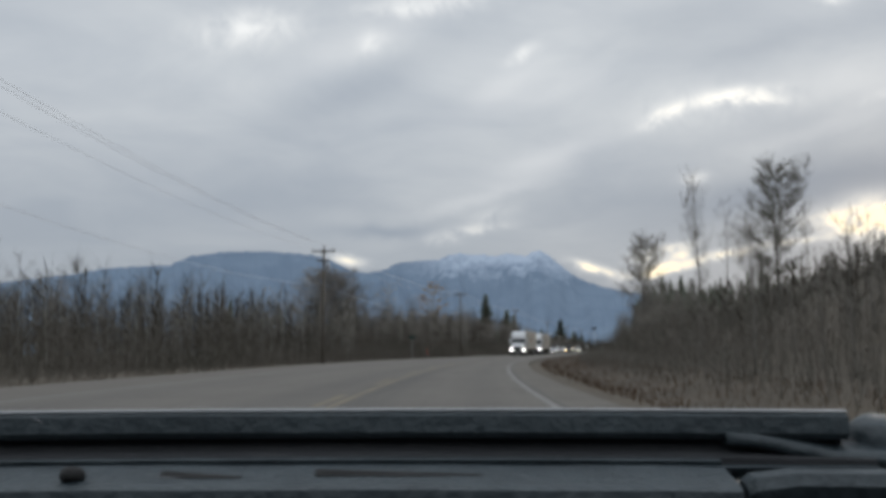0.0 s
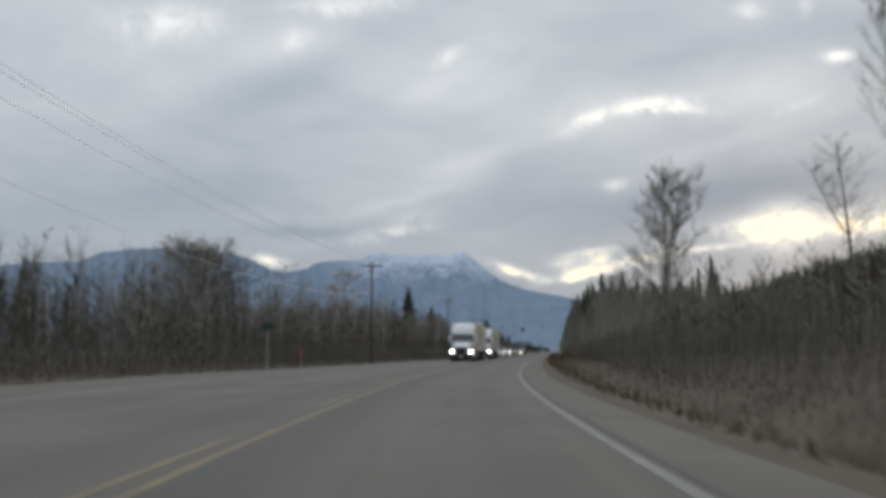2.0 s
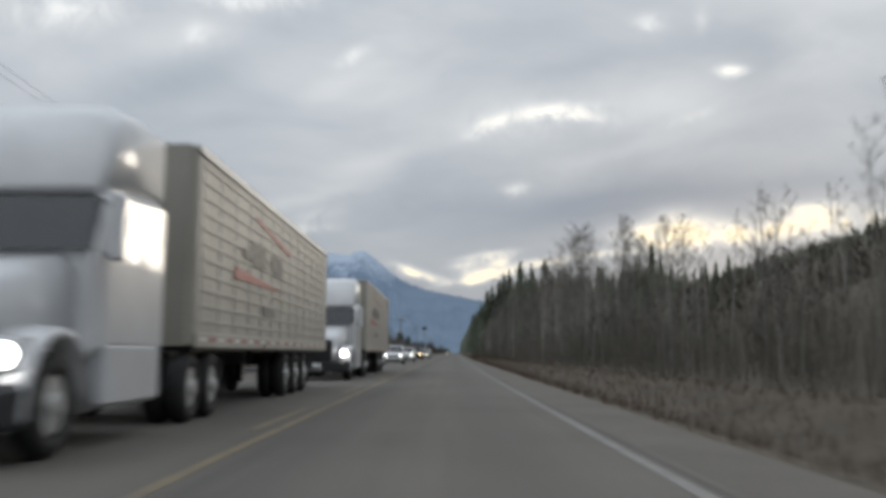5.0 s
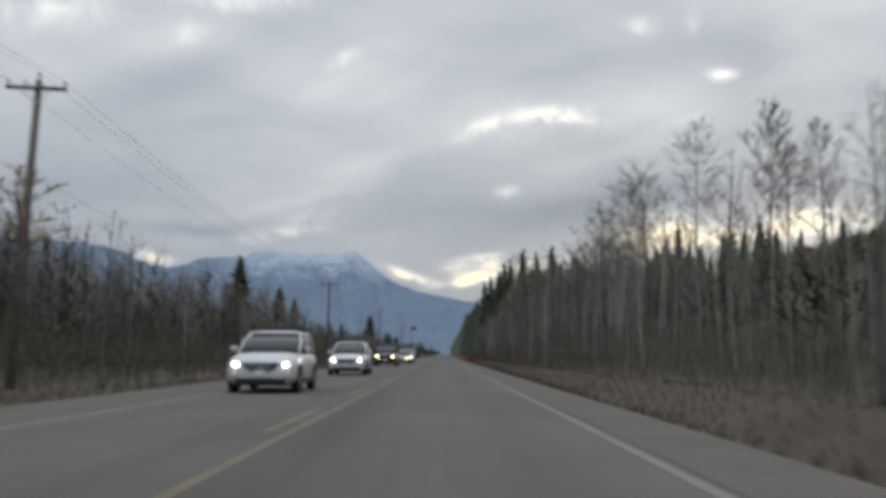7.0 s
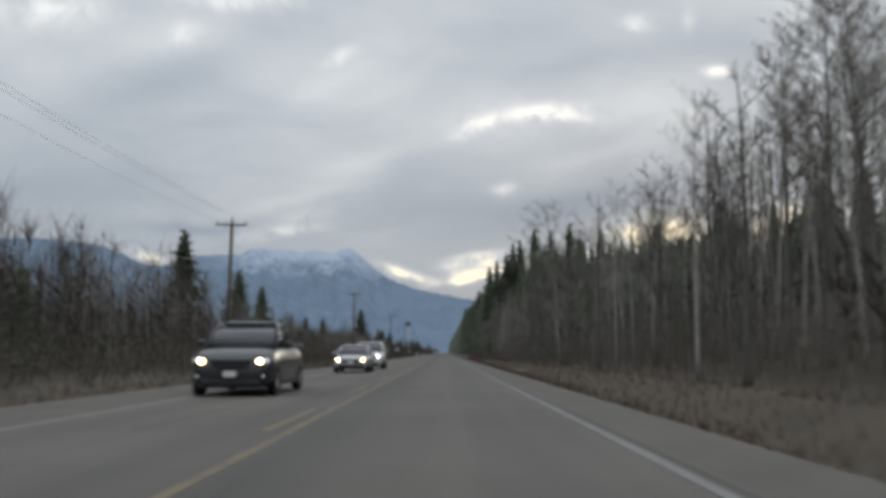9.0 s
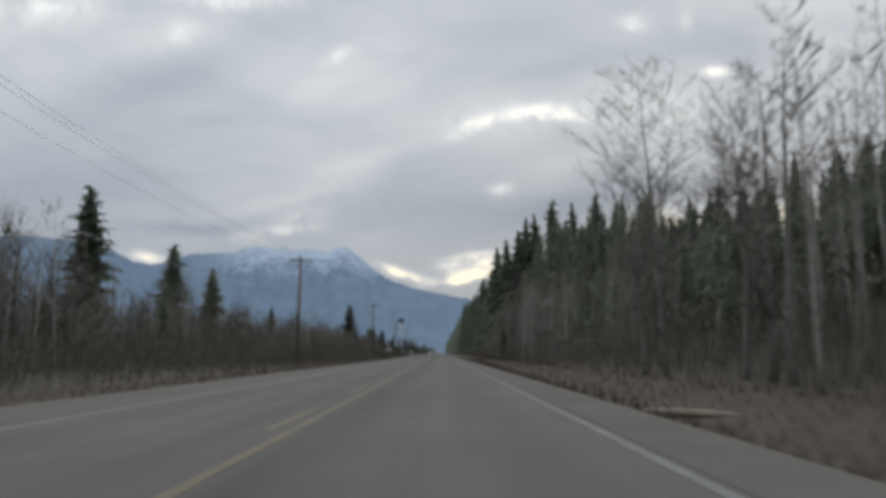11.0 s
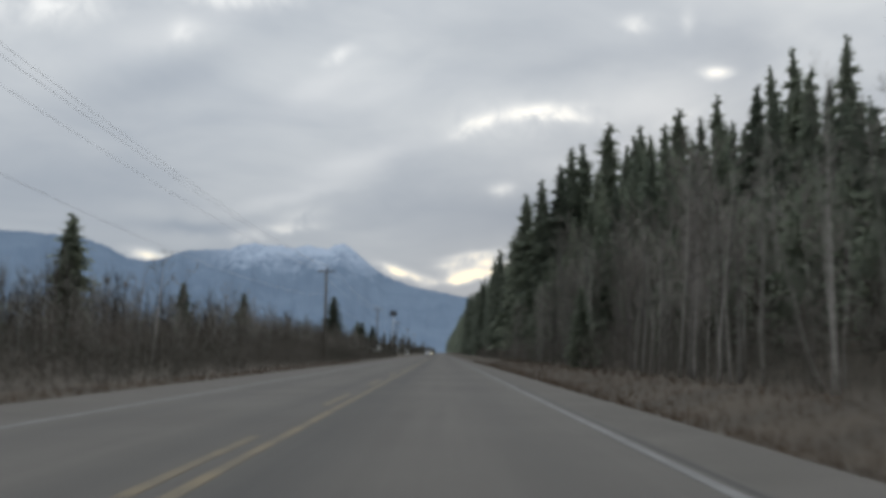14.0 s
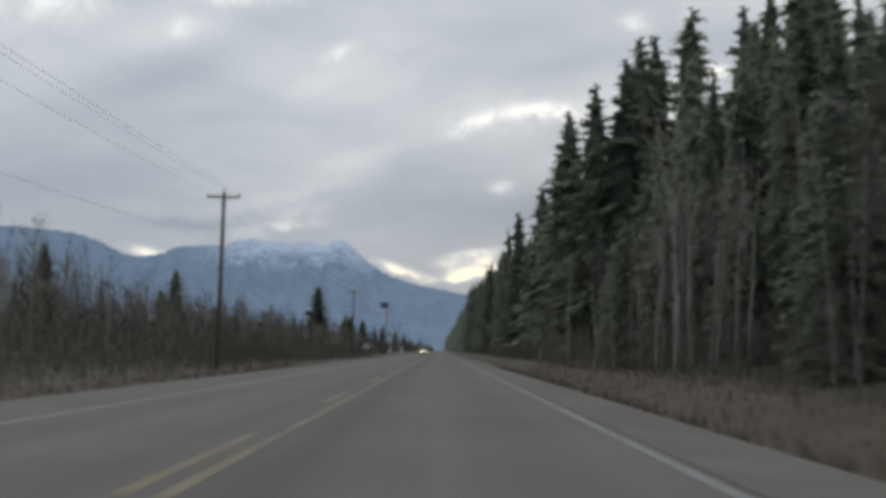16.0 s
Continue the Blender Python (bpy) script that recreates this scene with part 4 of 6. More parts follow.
rnd = random.Random(5)
for y in range(0, 690, 10):
    thicket(9.3 + rnd.uniform(0, 0.8), y, rnd.uniform(0.9, 1.15), rnd.choice((1, 2, 2)))
    thicket(13.5 + rnd.uniform(0, 1), y + 3, rnd.uniform(1.2, 1.7), rnd.choice((1, 2)))
    thicket(-12.2 + left_shift(y + 4) - rnd.uniform(0, 0.8), y + 9, rnd.uniform(0.8, 1.0), rnd.choice((0, 3)), math.pi)
    thicket(-17.0 + left_shift(y + 4) - rnd.uniform(0, 1), y + 5, rnd.uniform(1.0, 1.3), rnd.choice((0, 1, 3)), math.pi)
    thicket(-23.0 - rnd.uniform(0, 3), y + 5, rnd.uniform(1.3, 1.8), rnd.choice((1, 2)), math.pi)


for y in range(12, 118, 9):
    thicket(6.9 + rnd.uniform(0, 0.5), y, rnd.uniform(0.5, 0.7), rnd.choice((0, 3)))


def far_wood(name, label, seed, count, place, low, high, mat, pointed=0.75, twigs=16, thin=0.02):
    """Many small simple trees far from the road, as one object."""
    rnd = random.Random(seed)
    sh = Shape()
    for _ in range(count):
        x, y, z = place(rnd)
        h = rnd.uniform(low, high)
        if rnd.random() < pointed:
            r = h * rnd.uniform(0.11, 0.17)
            for f0, f1, k in ((0.08, 0.45, 1.0), (0.32, 0.70, 0.72), (0.58, 1.0, 0.45)):
                n, a = 6, rnd.uniform(0, 1)
                for i in range(n):
                    t0, t1 = a + 6.283 * i / n, a + 6.283 * (i + 1) / n
                    q = rnd.uniform(0.75, 1.2) * r * k
                    sh.face((x + q * math.cos(t0), y + q * math.sin(t0), z + h * f0 + rnd.uniform(-0.04, 0.04) * h),
                            (x + q * math.cos(t1), y + q * math.sin(t1), z + h * f0), (x, y, z + h * f1))
        else:
            for _ in range(twigs):
                t, g = rnd.uniform(0, 6.283), rnd.uniform(0.25, 0.95)
                out = h * (0.07 + 0.17 * math.sin(math.pi * g)) * rnd.uniform(0.6, 1.3)
                e = Vector((math.cos(t) * out, math.sin(t) * out, rnd.uniform(0.05, 0.22) * h))
                b = Vector((x, y, z + h * g * 0.85))
                w = Vector((-math.sin(t), math.cos(t), 0.3)) * h * thin
                sh.face(b - w, b + w, b + e)
            sh.face((x - 0.10, y, z), (x + 0.10, y, z), (x + rnd.gauss(0, 0.05) * h, y, z + h))
    ob = new(name, sh.mesh(name))
    ob.data.materials.append(mat)
    return tagged(ob, label, "wood", kind="stuff")


def on_slope(rnd):
    y = rnd.uniform(60, 1500)
    s = rnd.uniform(130 if y < 340 else 75, 330)
    return float(np.interp(y, STEP, LINE)) + s, y, lie(s, y) - 0.5


def on_lower_slope(rnd):
    y = rnd.uniform(0, 560)
    s = rnd.uniform(16, 150 if y < 340 else 80)
    return float(np.interp(y, STEP, LINE)) + s, y, lie(s, y) - 0.5


def on_flat(rnd):
    s, y = rnd.uniform(-330, -60), rnd.uniform(60, 1800)
    return float(np.interp(y, STEP, LINE)) + s, y, lie(s, y) - 0.5


def beside_flat(rnd):
    s, y = -30 - 46 * rnd.random() ** 1.2, rnd.uniform(70, 930)
    x, yy = road_at(s, y)
    return x, yy, lie(s, y) - 0.4


def tall_flat(rnd):
    s, y = rnd.uniform(-75, -30), rnd.uniform(262, 408)
    x, yy = road_at(s, y)
    return x, yy, lie(s, y) - 0.4


def deeper_flat(rnd):
    s, y = rnd.uniform(-95, -38), rnd.uniform(70, 930)
    x, yy = road_at(s, y)
    return x, yy, lie(s, y) - 0.4


def road_end(rnd):
    y = rnd.uniform(960, 3200)
    s = rnd.uniform(14, 60)
    return s, y, lie(s, y) - 0.5


def road_end_left(rnd):
    y = rnd.uniform(660, 3200)
    s = rnd.uniform(-80, -16)
    return s, y, lie(s, y) - 0.5


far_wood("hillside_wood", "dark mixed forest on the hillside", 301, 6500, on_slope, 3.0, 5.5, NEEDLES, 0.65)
far_wood("hillside_scrub", "brown leafless scrub and small trees on the lower slope", 302, 4500, on_lower_slope, 3, 6.5, BRUSH, 0.06)
far_wood("bottomland_wood", "distant leafless trees on the flat", 303, 3200, on_flat, 7, 13, BRUSH, 0.0)
far_wood("bottomland_wood", "leafless grey-brown bottomland trees beside the road", 307, 1500, beside_flat, 6.0, 10.5, BRUSH, 0.0, 58, 0.0038)
far_wood("bottomland_wood", "taller leafless grey-brown trees on the flat", 308, 1200, deeper_flat, 10.0, 14.5, BRUSH, 0.0, 52, 0.0042)
far_wood("bottomland_wood", "tall leafless grey-brown trees in a stand beside the road", 309, 420, tall_flat, 11.5, 16.0, BRUSH, 0.0, 62, 0.0034)
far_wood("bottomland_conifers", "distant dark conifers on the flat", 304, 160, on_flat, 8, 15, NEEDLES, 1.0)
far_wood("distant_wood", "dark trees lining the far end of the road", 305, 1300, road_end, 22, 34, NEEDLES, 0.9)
far_wood("distant_wood", "mixed trees lining the far end of the road", 306, 900, road_end_left, 6, 13, BRUSH, 0.22)


def verge_grass(name, sides, seed):
    rnd = random.Random(seed)
    sh = Shape()
    for _ in range(30000):
        y = rnd.uniform(5, 560)
        s = rnd.uniform(*sides) + (left_shift(y) if sides[0] < 0 else 0)
        x, yy = road_at(s, y)
        z = lie(s, y)
        h, t = rnd.uniform(0.12, 0.42), rnd.uniform(0, 6.28)
        w = Vector((math.cos(t), math.sin(t), 0)) * rnd.uniform(0.008, 0.022)
        b = Vector((x, yy, z - 0.03))
        sh.face(b - w, b + w, b + Vector((rnd.gauss(0, 0.1), rnd.gauss(0, 0.1), h)))
    ob = new(name, sh.mesh(name))
    ob.data.materials.append(DRY_GRASS)
    return tagged(ob, "dry yellow-brown grass on the verge", "grass", kind="stuff")


verge_grass("verge_grass", (4.0, 10.2), 401)
verge_grass("verge_grass", (-13.0, -8.8), 402)


# ---------------------------------------------------------------- utility poles and wires
def utility_pole(y, s, top, lean=0.0, low_arm=False):
    x, yy = road_at(s, y)
    z0 = lie(s, y)
    root = new("utility_pole")
    root.matrix_basis = Matrix.Translation((x, yy, z0)) @ Matrix.Rotation(radians(heading(y)), 4, "Z") @ Matrix.Rotation(radians(lean), 4, "Y")
    h = top - z0
    sh = Shape()
    sh.tube([(0, 0, -0.5), (0, 0, h * 0.5), (0, 0, h)], [0.19, 0.165, 0.125], 12)
    part("pole", sh, POLE_WOOD, root, "", True)
    arms = [(h - 0.35, 1.15)] + ([(h - 1.25, 0.65)] if low_arm else [])
    for za, half in arms:
        sh = Shape()
        sh.box(-half, half, -0.24, -0.13, za - 0.07, za + 0.07, 0.012)
        arm = part("crossarm", sh, POLE_WOOD, root)
        for sx in (-1, 1):
            sh = Shape()
            sh.tube([(sx * half * 0.6, -0.25, za - 0.02), (0, -0.15, za - 0.55)], [0.018, 0.018], 4)
            part("brace", sh, STEEL, root)
        for xi in (-half + 0.1, -half * 0.35, half - 0.1):
            sh = Shape()
            sh.tube([(xi, -0.18, za + 0.05), (xi, -0.18, za + 0.14), (xi, -0.18, za + 0.16), (xi, -0.18, za + 0.27), (xi, -0.18, za + 0.29)], [0.015, 0.02, 0.065, 0.05, 0.02], 8)
            part("insulator", sh, CERAMIC, arm, "", True)
    sh = Shape()
    sh.tube([(0, 0, h), (0, 0, h + 0.1), (0, 0, h + 0.12), (0, 0, h + 0.3)], [0.02, 0.02, 0.06, 0.04], 8)
    part("top_insulator", sh, CERAMIC, root, "", True)
    if low_arm:
        sh = Shape()
        sh.tube([(0.42, 0.0, h - 2.3), (0.42, 0, h - 2.25), (0.42, 0, h - 1.55), (0.42, 0, h - 1.45)], [0.16, 0.2, 0.2, 0.12], 14)
        part("transformer", sh, STEEL, root, "grey steel transformer can", True)
    tagged(root, "weathered wooden utility pole with a crossarm", "utility pole", "pole line")
    return [root.matrix_basis @ Vector(p) for p in ((-1.05, -0.18, h - 0.06), (0.0, 0.0, h + 0.3), (1.05, -0.18, h - 0.06), (-0.15, 0.0, h - 3.4))]


POLES = [(-75, -17.0, 10.8, 0, False), (8, -17.0, 10.9, 0.5, False), (88.6, -16.8, 10.9, 0.3, True), (166, -15.6, 11.0, 0.0, False), (244, -15.5, 11.1, 2.2, False),
         (340, -15.8, 10.8, 0.6, False), (432, -15.3, 11.2, 0.8, False), (546, -15.4, 11.9, 0.2, False), (650, -15.5, 11.5, 0.4, False), (755, -15.5, 11.5, 0, False),
         (865, -16, 11.8, 0, False), (980, -16, 11.5, 0, False)]
HOLDS = [utility_pole(*p) for p in POLES]
for a, b in zip(HOLDS, HOLDS[1:]):
    for k, (p, q) in enumerate(zip(a, b)):
        sag = 1.1 if k < 3 else 1.5
        pts = [p.lerp(q, i / 16) - Vector((0, 0, sag * 4 * (i / 16) * (1 - i / 16))) for i in range(17)]
        sh = Shape()
        r = 0.010
        sh.tube(pts, [r] * 17, 4)
        ob = new("overhead_wire", sh.mesh("overhead_wire", True))
        ob.data.materials.append(WIRE)
        tagged(ob, "thin sagging overhead power wire" if k < 3 else "thicker sagging overhead telephone cable", "power line", "pole line wires")

# ---------------------------------------------------------------- vehicles on the oncoming lane
def wheel(parent, x, y, r, width, outer, rim_mat, hub=False):
    """A tyre with its rim; outer: +1 or -1, the side that faces outwards."""
    sh = Shape()
    sh.disc((x, y, r), (1, 0, 0), r * 0.62, r, width, 24)
    tyre = part("wheel", sh, RUBBER, parent, "black rubber tyre on its rim", True)
    sh = Shape()
    sh.disc((x + outer * width * 0.12, y, r), (1, 0, 0), 0, r * 0.63, width * 0.55, 20)
    if hub:
        sh.tube([(x + outer * width * 0.3, y, r), (x + outer * width * 0.62, y, r)], [r * 0.26, r * 0.2], 12)
    for k in range(5 if not hub else 8):
        t = 6.283 * k / (5 if not hub else 8)
        c = (y + math.cos(t) * r * 0.38, r + math.sin(t) * r * 0.38)
        w = r * (0.10 if not hub else 0.05)
        sh.box(min(x + outer * width * 0.38, x + outer * width * 0.46), max(x + outer * width * 0.38, x + outer * width * 0.46), c[0] - w, c[0] + w, c[1] - w, c[1] + w, 0.004)
    part("rim", sh, rim_mat, tyre)


def hull_ring(y, w, zb, zt, crown=0.03):
    return [(-w * 0.84, y, zb), (-w, y, zb + 0.14), (-w * 1.0, y, zb + (zt - zb) * 0.55), (-w * 0.97, y, zt - 0.12), (-w * 0.86, y, zt), (-w * 0.45, y, zt + crown),
            (w * 0.45, y, zt + crown), (w * 0.86, y, zt), (w * 0.97, y, zt - 0.12), (w * 1.0, y, zb + (zt - zb) * 0.55), (w, y, zb + 0.14), (w * 0.84, y, zb)]


def round_rect(x, y0, y1, z, c):
    return [(-x + c, y0, z), (x - c, y0, z), (x, y0 + c, z), (x, y1 - c, z), (x - c, y1, z), (-x + c, y1, z), (-x, y1 - c, z), (-x, y0 + c, z)]


def car(name, label, paint, lamp, s, y, length=4.6, width=1.84, height=1.68, bed=False, dark_face=False, rack=False):
    """A car that faces the way the camera comes from."""
    root = new(name)
    q, h, L = width / 2, height, length / 2
    waist = h * 0.635
    sh = Shape()
    sh.loft([hull_ring(-L, q * 0.66, 0.38, waist * 0.60, 0.0), hull_ring(-L + 0.05, q * 0.86, 0.27, waist * 0.74, 0.01), hull_ring(-L + 0.22, q * 0.97, 0.24, waist * 0.86),
             hull_ring(-L + 0.9, q, 0.24, waist * 0.95), hull_ring(-L + 1.45, q, 0.24, waist), hull_ring(0.2, q, 0.24, waist), hull_ring(L - 0.55, q, 0.25, waist),
             hull_ring(L - 0.12, q * 0.95, 0.30, waist * 0.97), hull_ring(L, q * 0.86, 0.38, waist * 0.88)])
    part("body", sh, paint, root, "", True)
    # cabin: glass all round, posts and roof in the car's colour
    y0, y1 = -L + 1.20, (L - 0.25 if not bed else 0.55)
    t0, t1 = y0 + 0.98, y1 - (0.35 if not bed else 0.12)
    top = q * 0.74
    panes = [round_rect(q * 0.90, y0, y1, waist - 0.03, 0.10), round_rect(q * 0.84, y0 + 0.4, y1 - 0.15, waist + (h - waist) * 0.52, 0.10), round_rect(top, t0, t1, h - 0.07, 0.10)]
    for pane, ids in (("windscreen", (7, 0, 1, 2)), ("side_window", (2, 3)), ("rear_window", (3, 4, 5, 6)), ("side_window", (6, 7))):
        sh = Shape()
        sh.loft([[Vector(p[i]) for i in ids] + [Vector((p[i][0] * 0.97, p[i][1] * 0.99, p[i][2] - 0.01)) for i in reversed(ids)] for p in panes])
        part(pane, sh, GLASS_DARK, root, "", True)
    sh = Shape()
    sh.loft([round_rect(top + 0.02, t0 - 0.03, t1 + 0.03, h - 0.09, 0.12), round_rect(top, t0, t1, h - 0.03, 0.12), round_rect(top * 0.8, t0 + 0.15, t1 - 0.15, h, 0.12)])
    part("roof", sh, paint, root, "", True)
    for sx in (-1, 1):
        for a, b in (((y0 + 0.03), (t0 + 0.02)), ((t0 + 0.85), (t0 + 0.85)), ((y1 - 0.06), (t1 - 0.02))):
            sh = Shape()
            sh.tube([(sx * q * 0.90, a, waist - 0.02), (sx * q * 0.85, (a + b) / 2, waist + (h - waist) * 0.5), (sx * top, b, h - 0.06)], [0.045, 0.042, 0.04], 6)
            part("pillar", sh, paint, root, "", True)
        sh = Shape()
        sh.box(*sorted((sx * (q + 0.02), sx * (q + 0.20))), y0 + 0.30, y0 + 0.44, waist + 0.02, waist + 0.17, 0.03)
        part("wing_mirror", sh, paint, root)
        for wy in (-L + 0.88, L - 0.85):
            r = 0.355 if h > 1.6 else 0.325
            sh = Shape()
            sh.disc((sx * (q - 0.005), wy, r), (1, 0, 0), r * 1.0, r * 1.18, 0.05, 24)
            part("wheel_arch", sh, BLACK_PLASTIC, root, "", True)
            wheel(root, sx * (q - 0.09), wy, r, 0.22, sx, ALLOY)
        z = waist * 0.70
        sh = Shape()
        sh.loft([[(sx * q * 0.60, -L - 0.012, z - 0.05), (sx * q * 0.90, -L + 0.10, z - 0.03), (sx * q * 0.93, -L + 0.16, z + 0.09), (sx * q * 0.64, -L + 0.03, z + 0.07)],
                 [(sx * q * 0.60, -L + 0.1, z - 0.05), (sx * q * 0.90, -L + 0.2, z - 0.03), (sx * q * 0.93, -L + 0.28, z + 0.09), (sx * q * 0.64, -L + 0.14, z + 0.07)]])
        light = part("headlight", sh, CHROME, root, "lit headlight")
        sh = Shape()
        sh.disc((sx * q * 0.72, -L + 0.015, z + 0.012), (0, 1, 0), 0, 0.052, 0.08, 16)
        part("lamp", sh, lamp, light, "", True)
        sh = Shape()
        sh.disc((sx * q * 0.80, -L + 0.05, 0.46), (0, 1, 0), 0, 0.05, 0.06, 12)
        part("fog_lamp", sh, CHROME, root, "", True)
        sh = Shape()
        sh.box(*sorted((sx * q * 0.70, sx * q * 0.93)), L - 0.10, L - 0.01, waist * 0.72, waist * 0.88, 0.02)
        part("tail_lamp", sh, RED_MARK, root)
    z = waist * 0.66
    sh = Shape()
    sh.loft([[(-q * 0.52, -L - 0.02, z + 0.09), (q * 0.52, -L - 0.02, z + 0.09), (q * 0.42, -L - 0.02, z - 0.08), (q * 0.22, -L - 0.02, z - 0.14), (-q * 0.22, -L - 0.02, z - 0.14), (-q * 0.42, -L - 0.02, z - 0.08)],
             [(-q * 0.52, -L + 0.1, z + 0.09), (q * 0.52, -L + 0.1, z + 0.09), (q * 0.42, -L + 0.1, z - 0.08), (q * 0.22, -L + 0.1, z - 0.14), (-q * 0.22, -L + 0.1, z - 0.14), (-q * 0.42, -L + 0.1, z - 0.08)]])
    grille = part("grille", sh, BLACK_PLASTIC, root)
    sh = Shape()
    for k in range(3):
        sh.box(-q * 0.40, q * 0.40, -L - 0.032, -L - 0.02, z - 0.07 + k * 0.055, z - 0.055 + k * 0.055, 0.003)
    part("grille_bars", sh, CHROME if not dark_face else BLACK_PLASTIC, grille)
    sh = Shape()
    sh.box(-q * 0.72, q * 0.72, -L - 0.015, -L + 0.16, 0.25, 0.42, 0.04)
    part("lower_intake", sh, BLACK_PLASTIC, root)
    sh = Shape()
    sh.box(-0.15, 0.15, -L - 0.035, -L - 0.02, 0.46, 0.60, 0.004)
    part("plate", sh, WHITE_MARK, root)
    sh = Shape()
    sh.box(-q * 0.80, q * 0.80, -L + 0.02, L - 0.05, 0.20, 0.27, 0.02)
    part("underbody", sh, BLACK_PLASTIC, root)
    for sx in (-1, 1):
        sh = Shape()
        sh.box(*sorted((sx * (q - 0.03), sx * (q + 0.006))), -L + 1.35, L - 1.32, 0.24, 0.38, 0.012)
        part("sill_trim", sh, BLACK_PLASTIC, root)
        for yd in (t0 + 0.30, t0 + 1.15):
            sh = Shape()
            sh.box(*sorted((sx * (q - 0.01), sx * (q + 0.025))), yd, yd + 0.2, waist - 0.16, waist - 0.13, 0.006)
            part("door_handle", sh, paint, root)
        sh = Shape()
        sh.loft([[(sx * q * 0.70, -L + 0.02, 0.42), (sx * q * 0.93, -L + 0.17, 0.42), (sx * q * 0.93, -L + 0.17, 0.56), (sx * q * 0.76, -L + 0.03, 0.53)],
                 [(sx * q * 0.70, -L + 0.12, 0.42), (sx * q * 0.93, -L + 0.26, 0.42), (sx * q * 0.93, -L + 0.26, 0.56), (sx * q * 0.76, -L + 0.12, 0.53)]])
        part("fog_lamp_surround", sh, BLACK_PLASTIC, root)
    if rack:
        for yb in (t0 + 0.30, t0 + 1.15):
            sh = Shape()
            sh.box(-top - 0.05, top + 0.05, yb, yb + 0.07, h + 0.07, h + 0.11, 0.012)
            for sx in (-1, 1):
                sh.box(*sorted((sx * top * 0.86, sx * top * 0.98)), yb - 0.02, yb + 0.09, h - 0.05, h + 0.08, 0.01)
            part("roof_rack_bar", sh, BLACK_PLASTIC, root, "black roof rack bar")
    if bed:
        sh = Shape()
        for sx in (-1, 1):
            sh.box(*sorted((sx * q * 0.9, sx * q * 0.98)), 0.6, L - 0.1, waist, waist + 0.12, 0.02)
        part("bed_rail", sh, paint, root)
    x, yy = road_at(s, y)
    root.matrix_basis = Matrix.Translation((x, yy, 0.004)) @ Matrix.Rotation(radians(heading(y)), 4, "Z")
    return tagged(root, label, "car", "oncoming traffic")


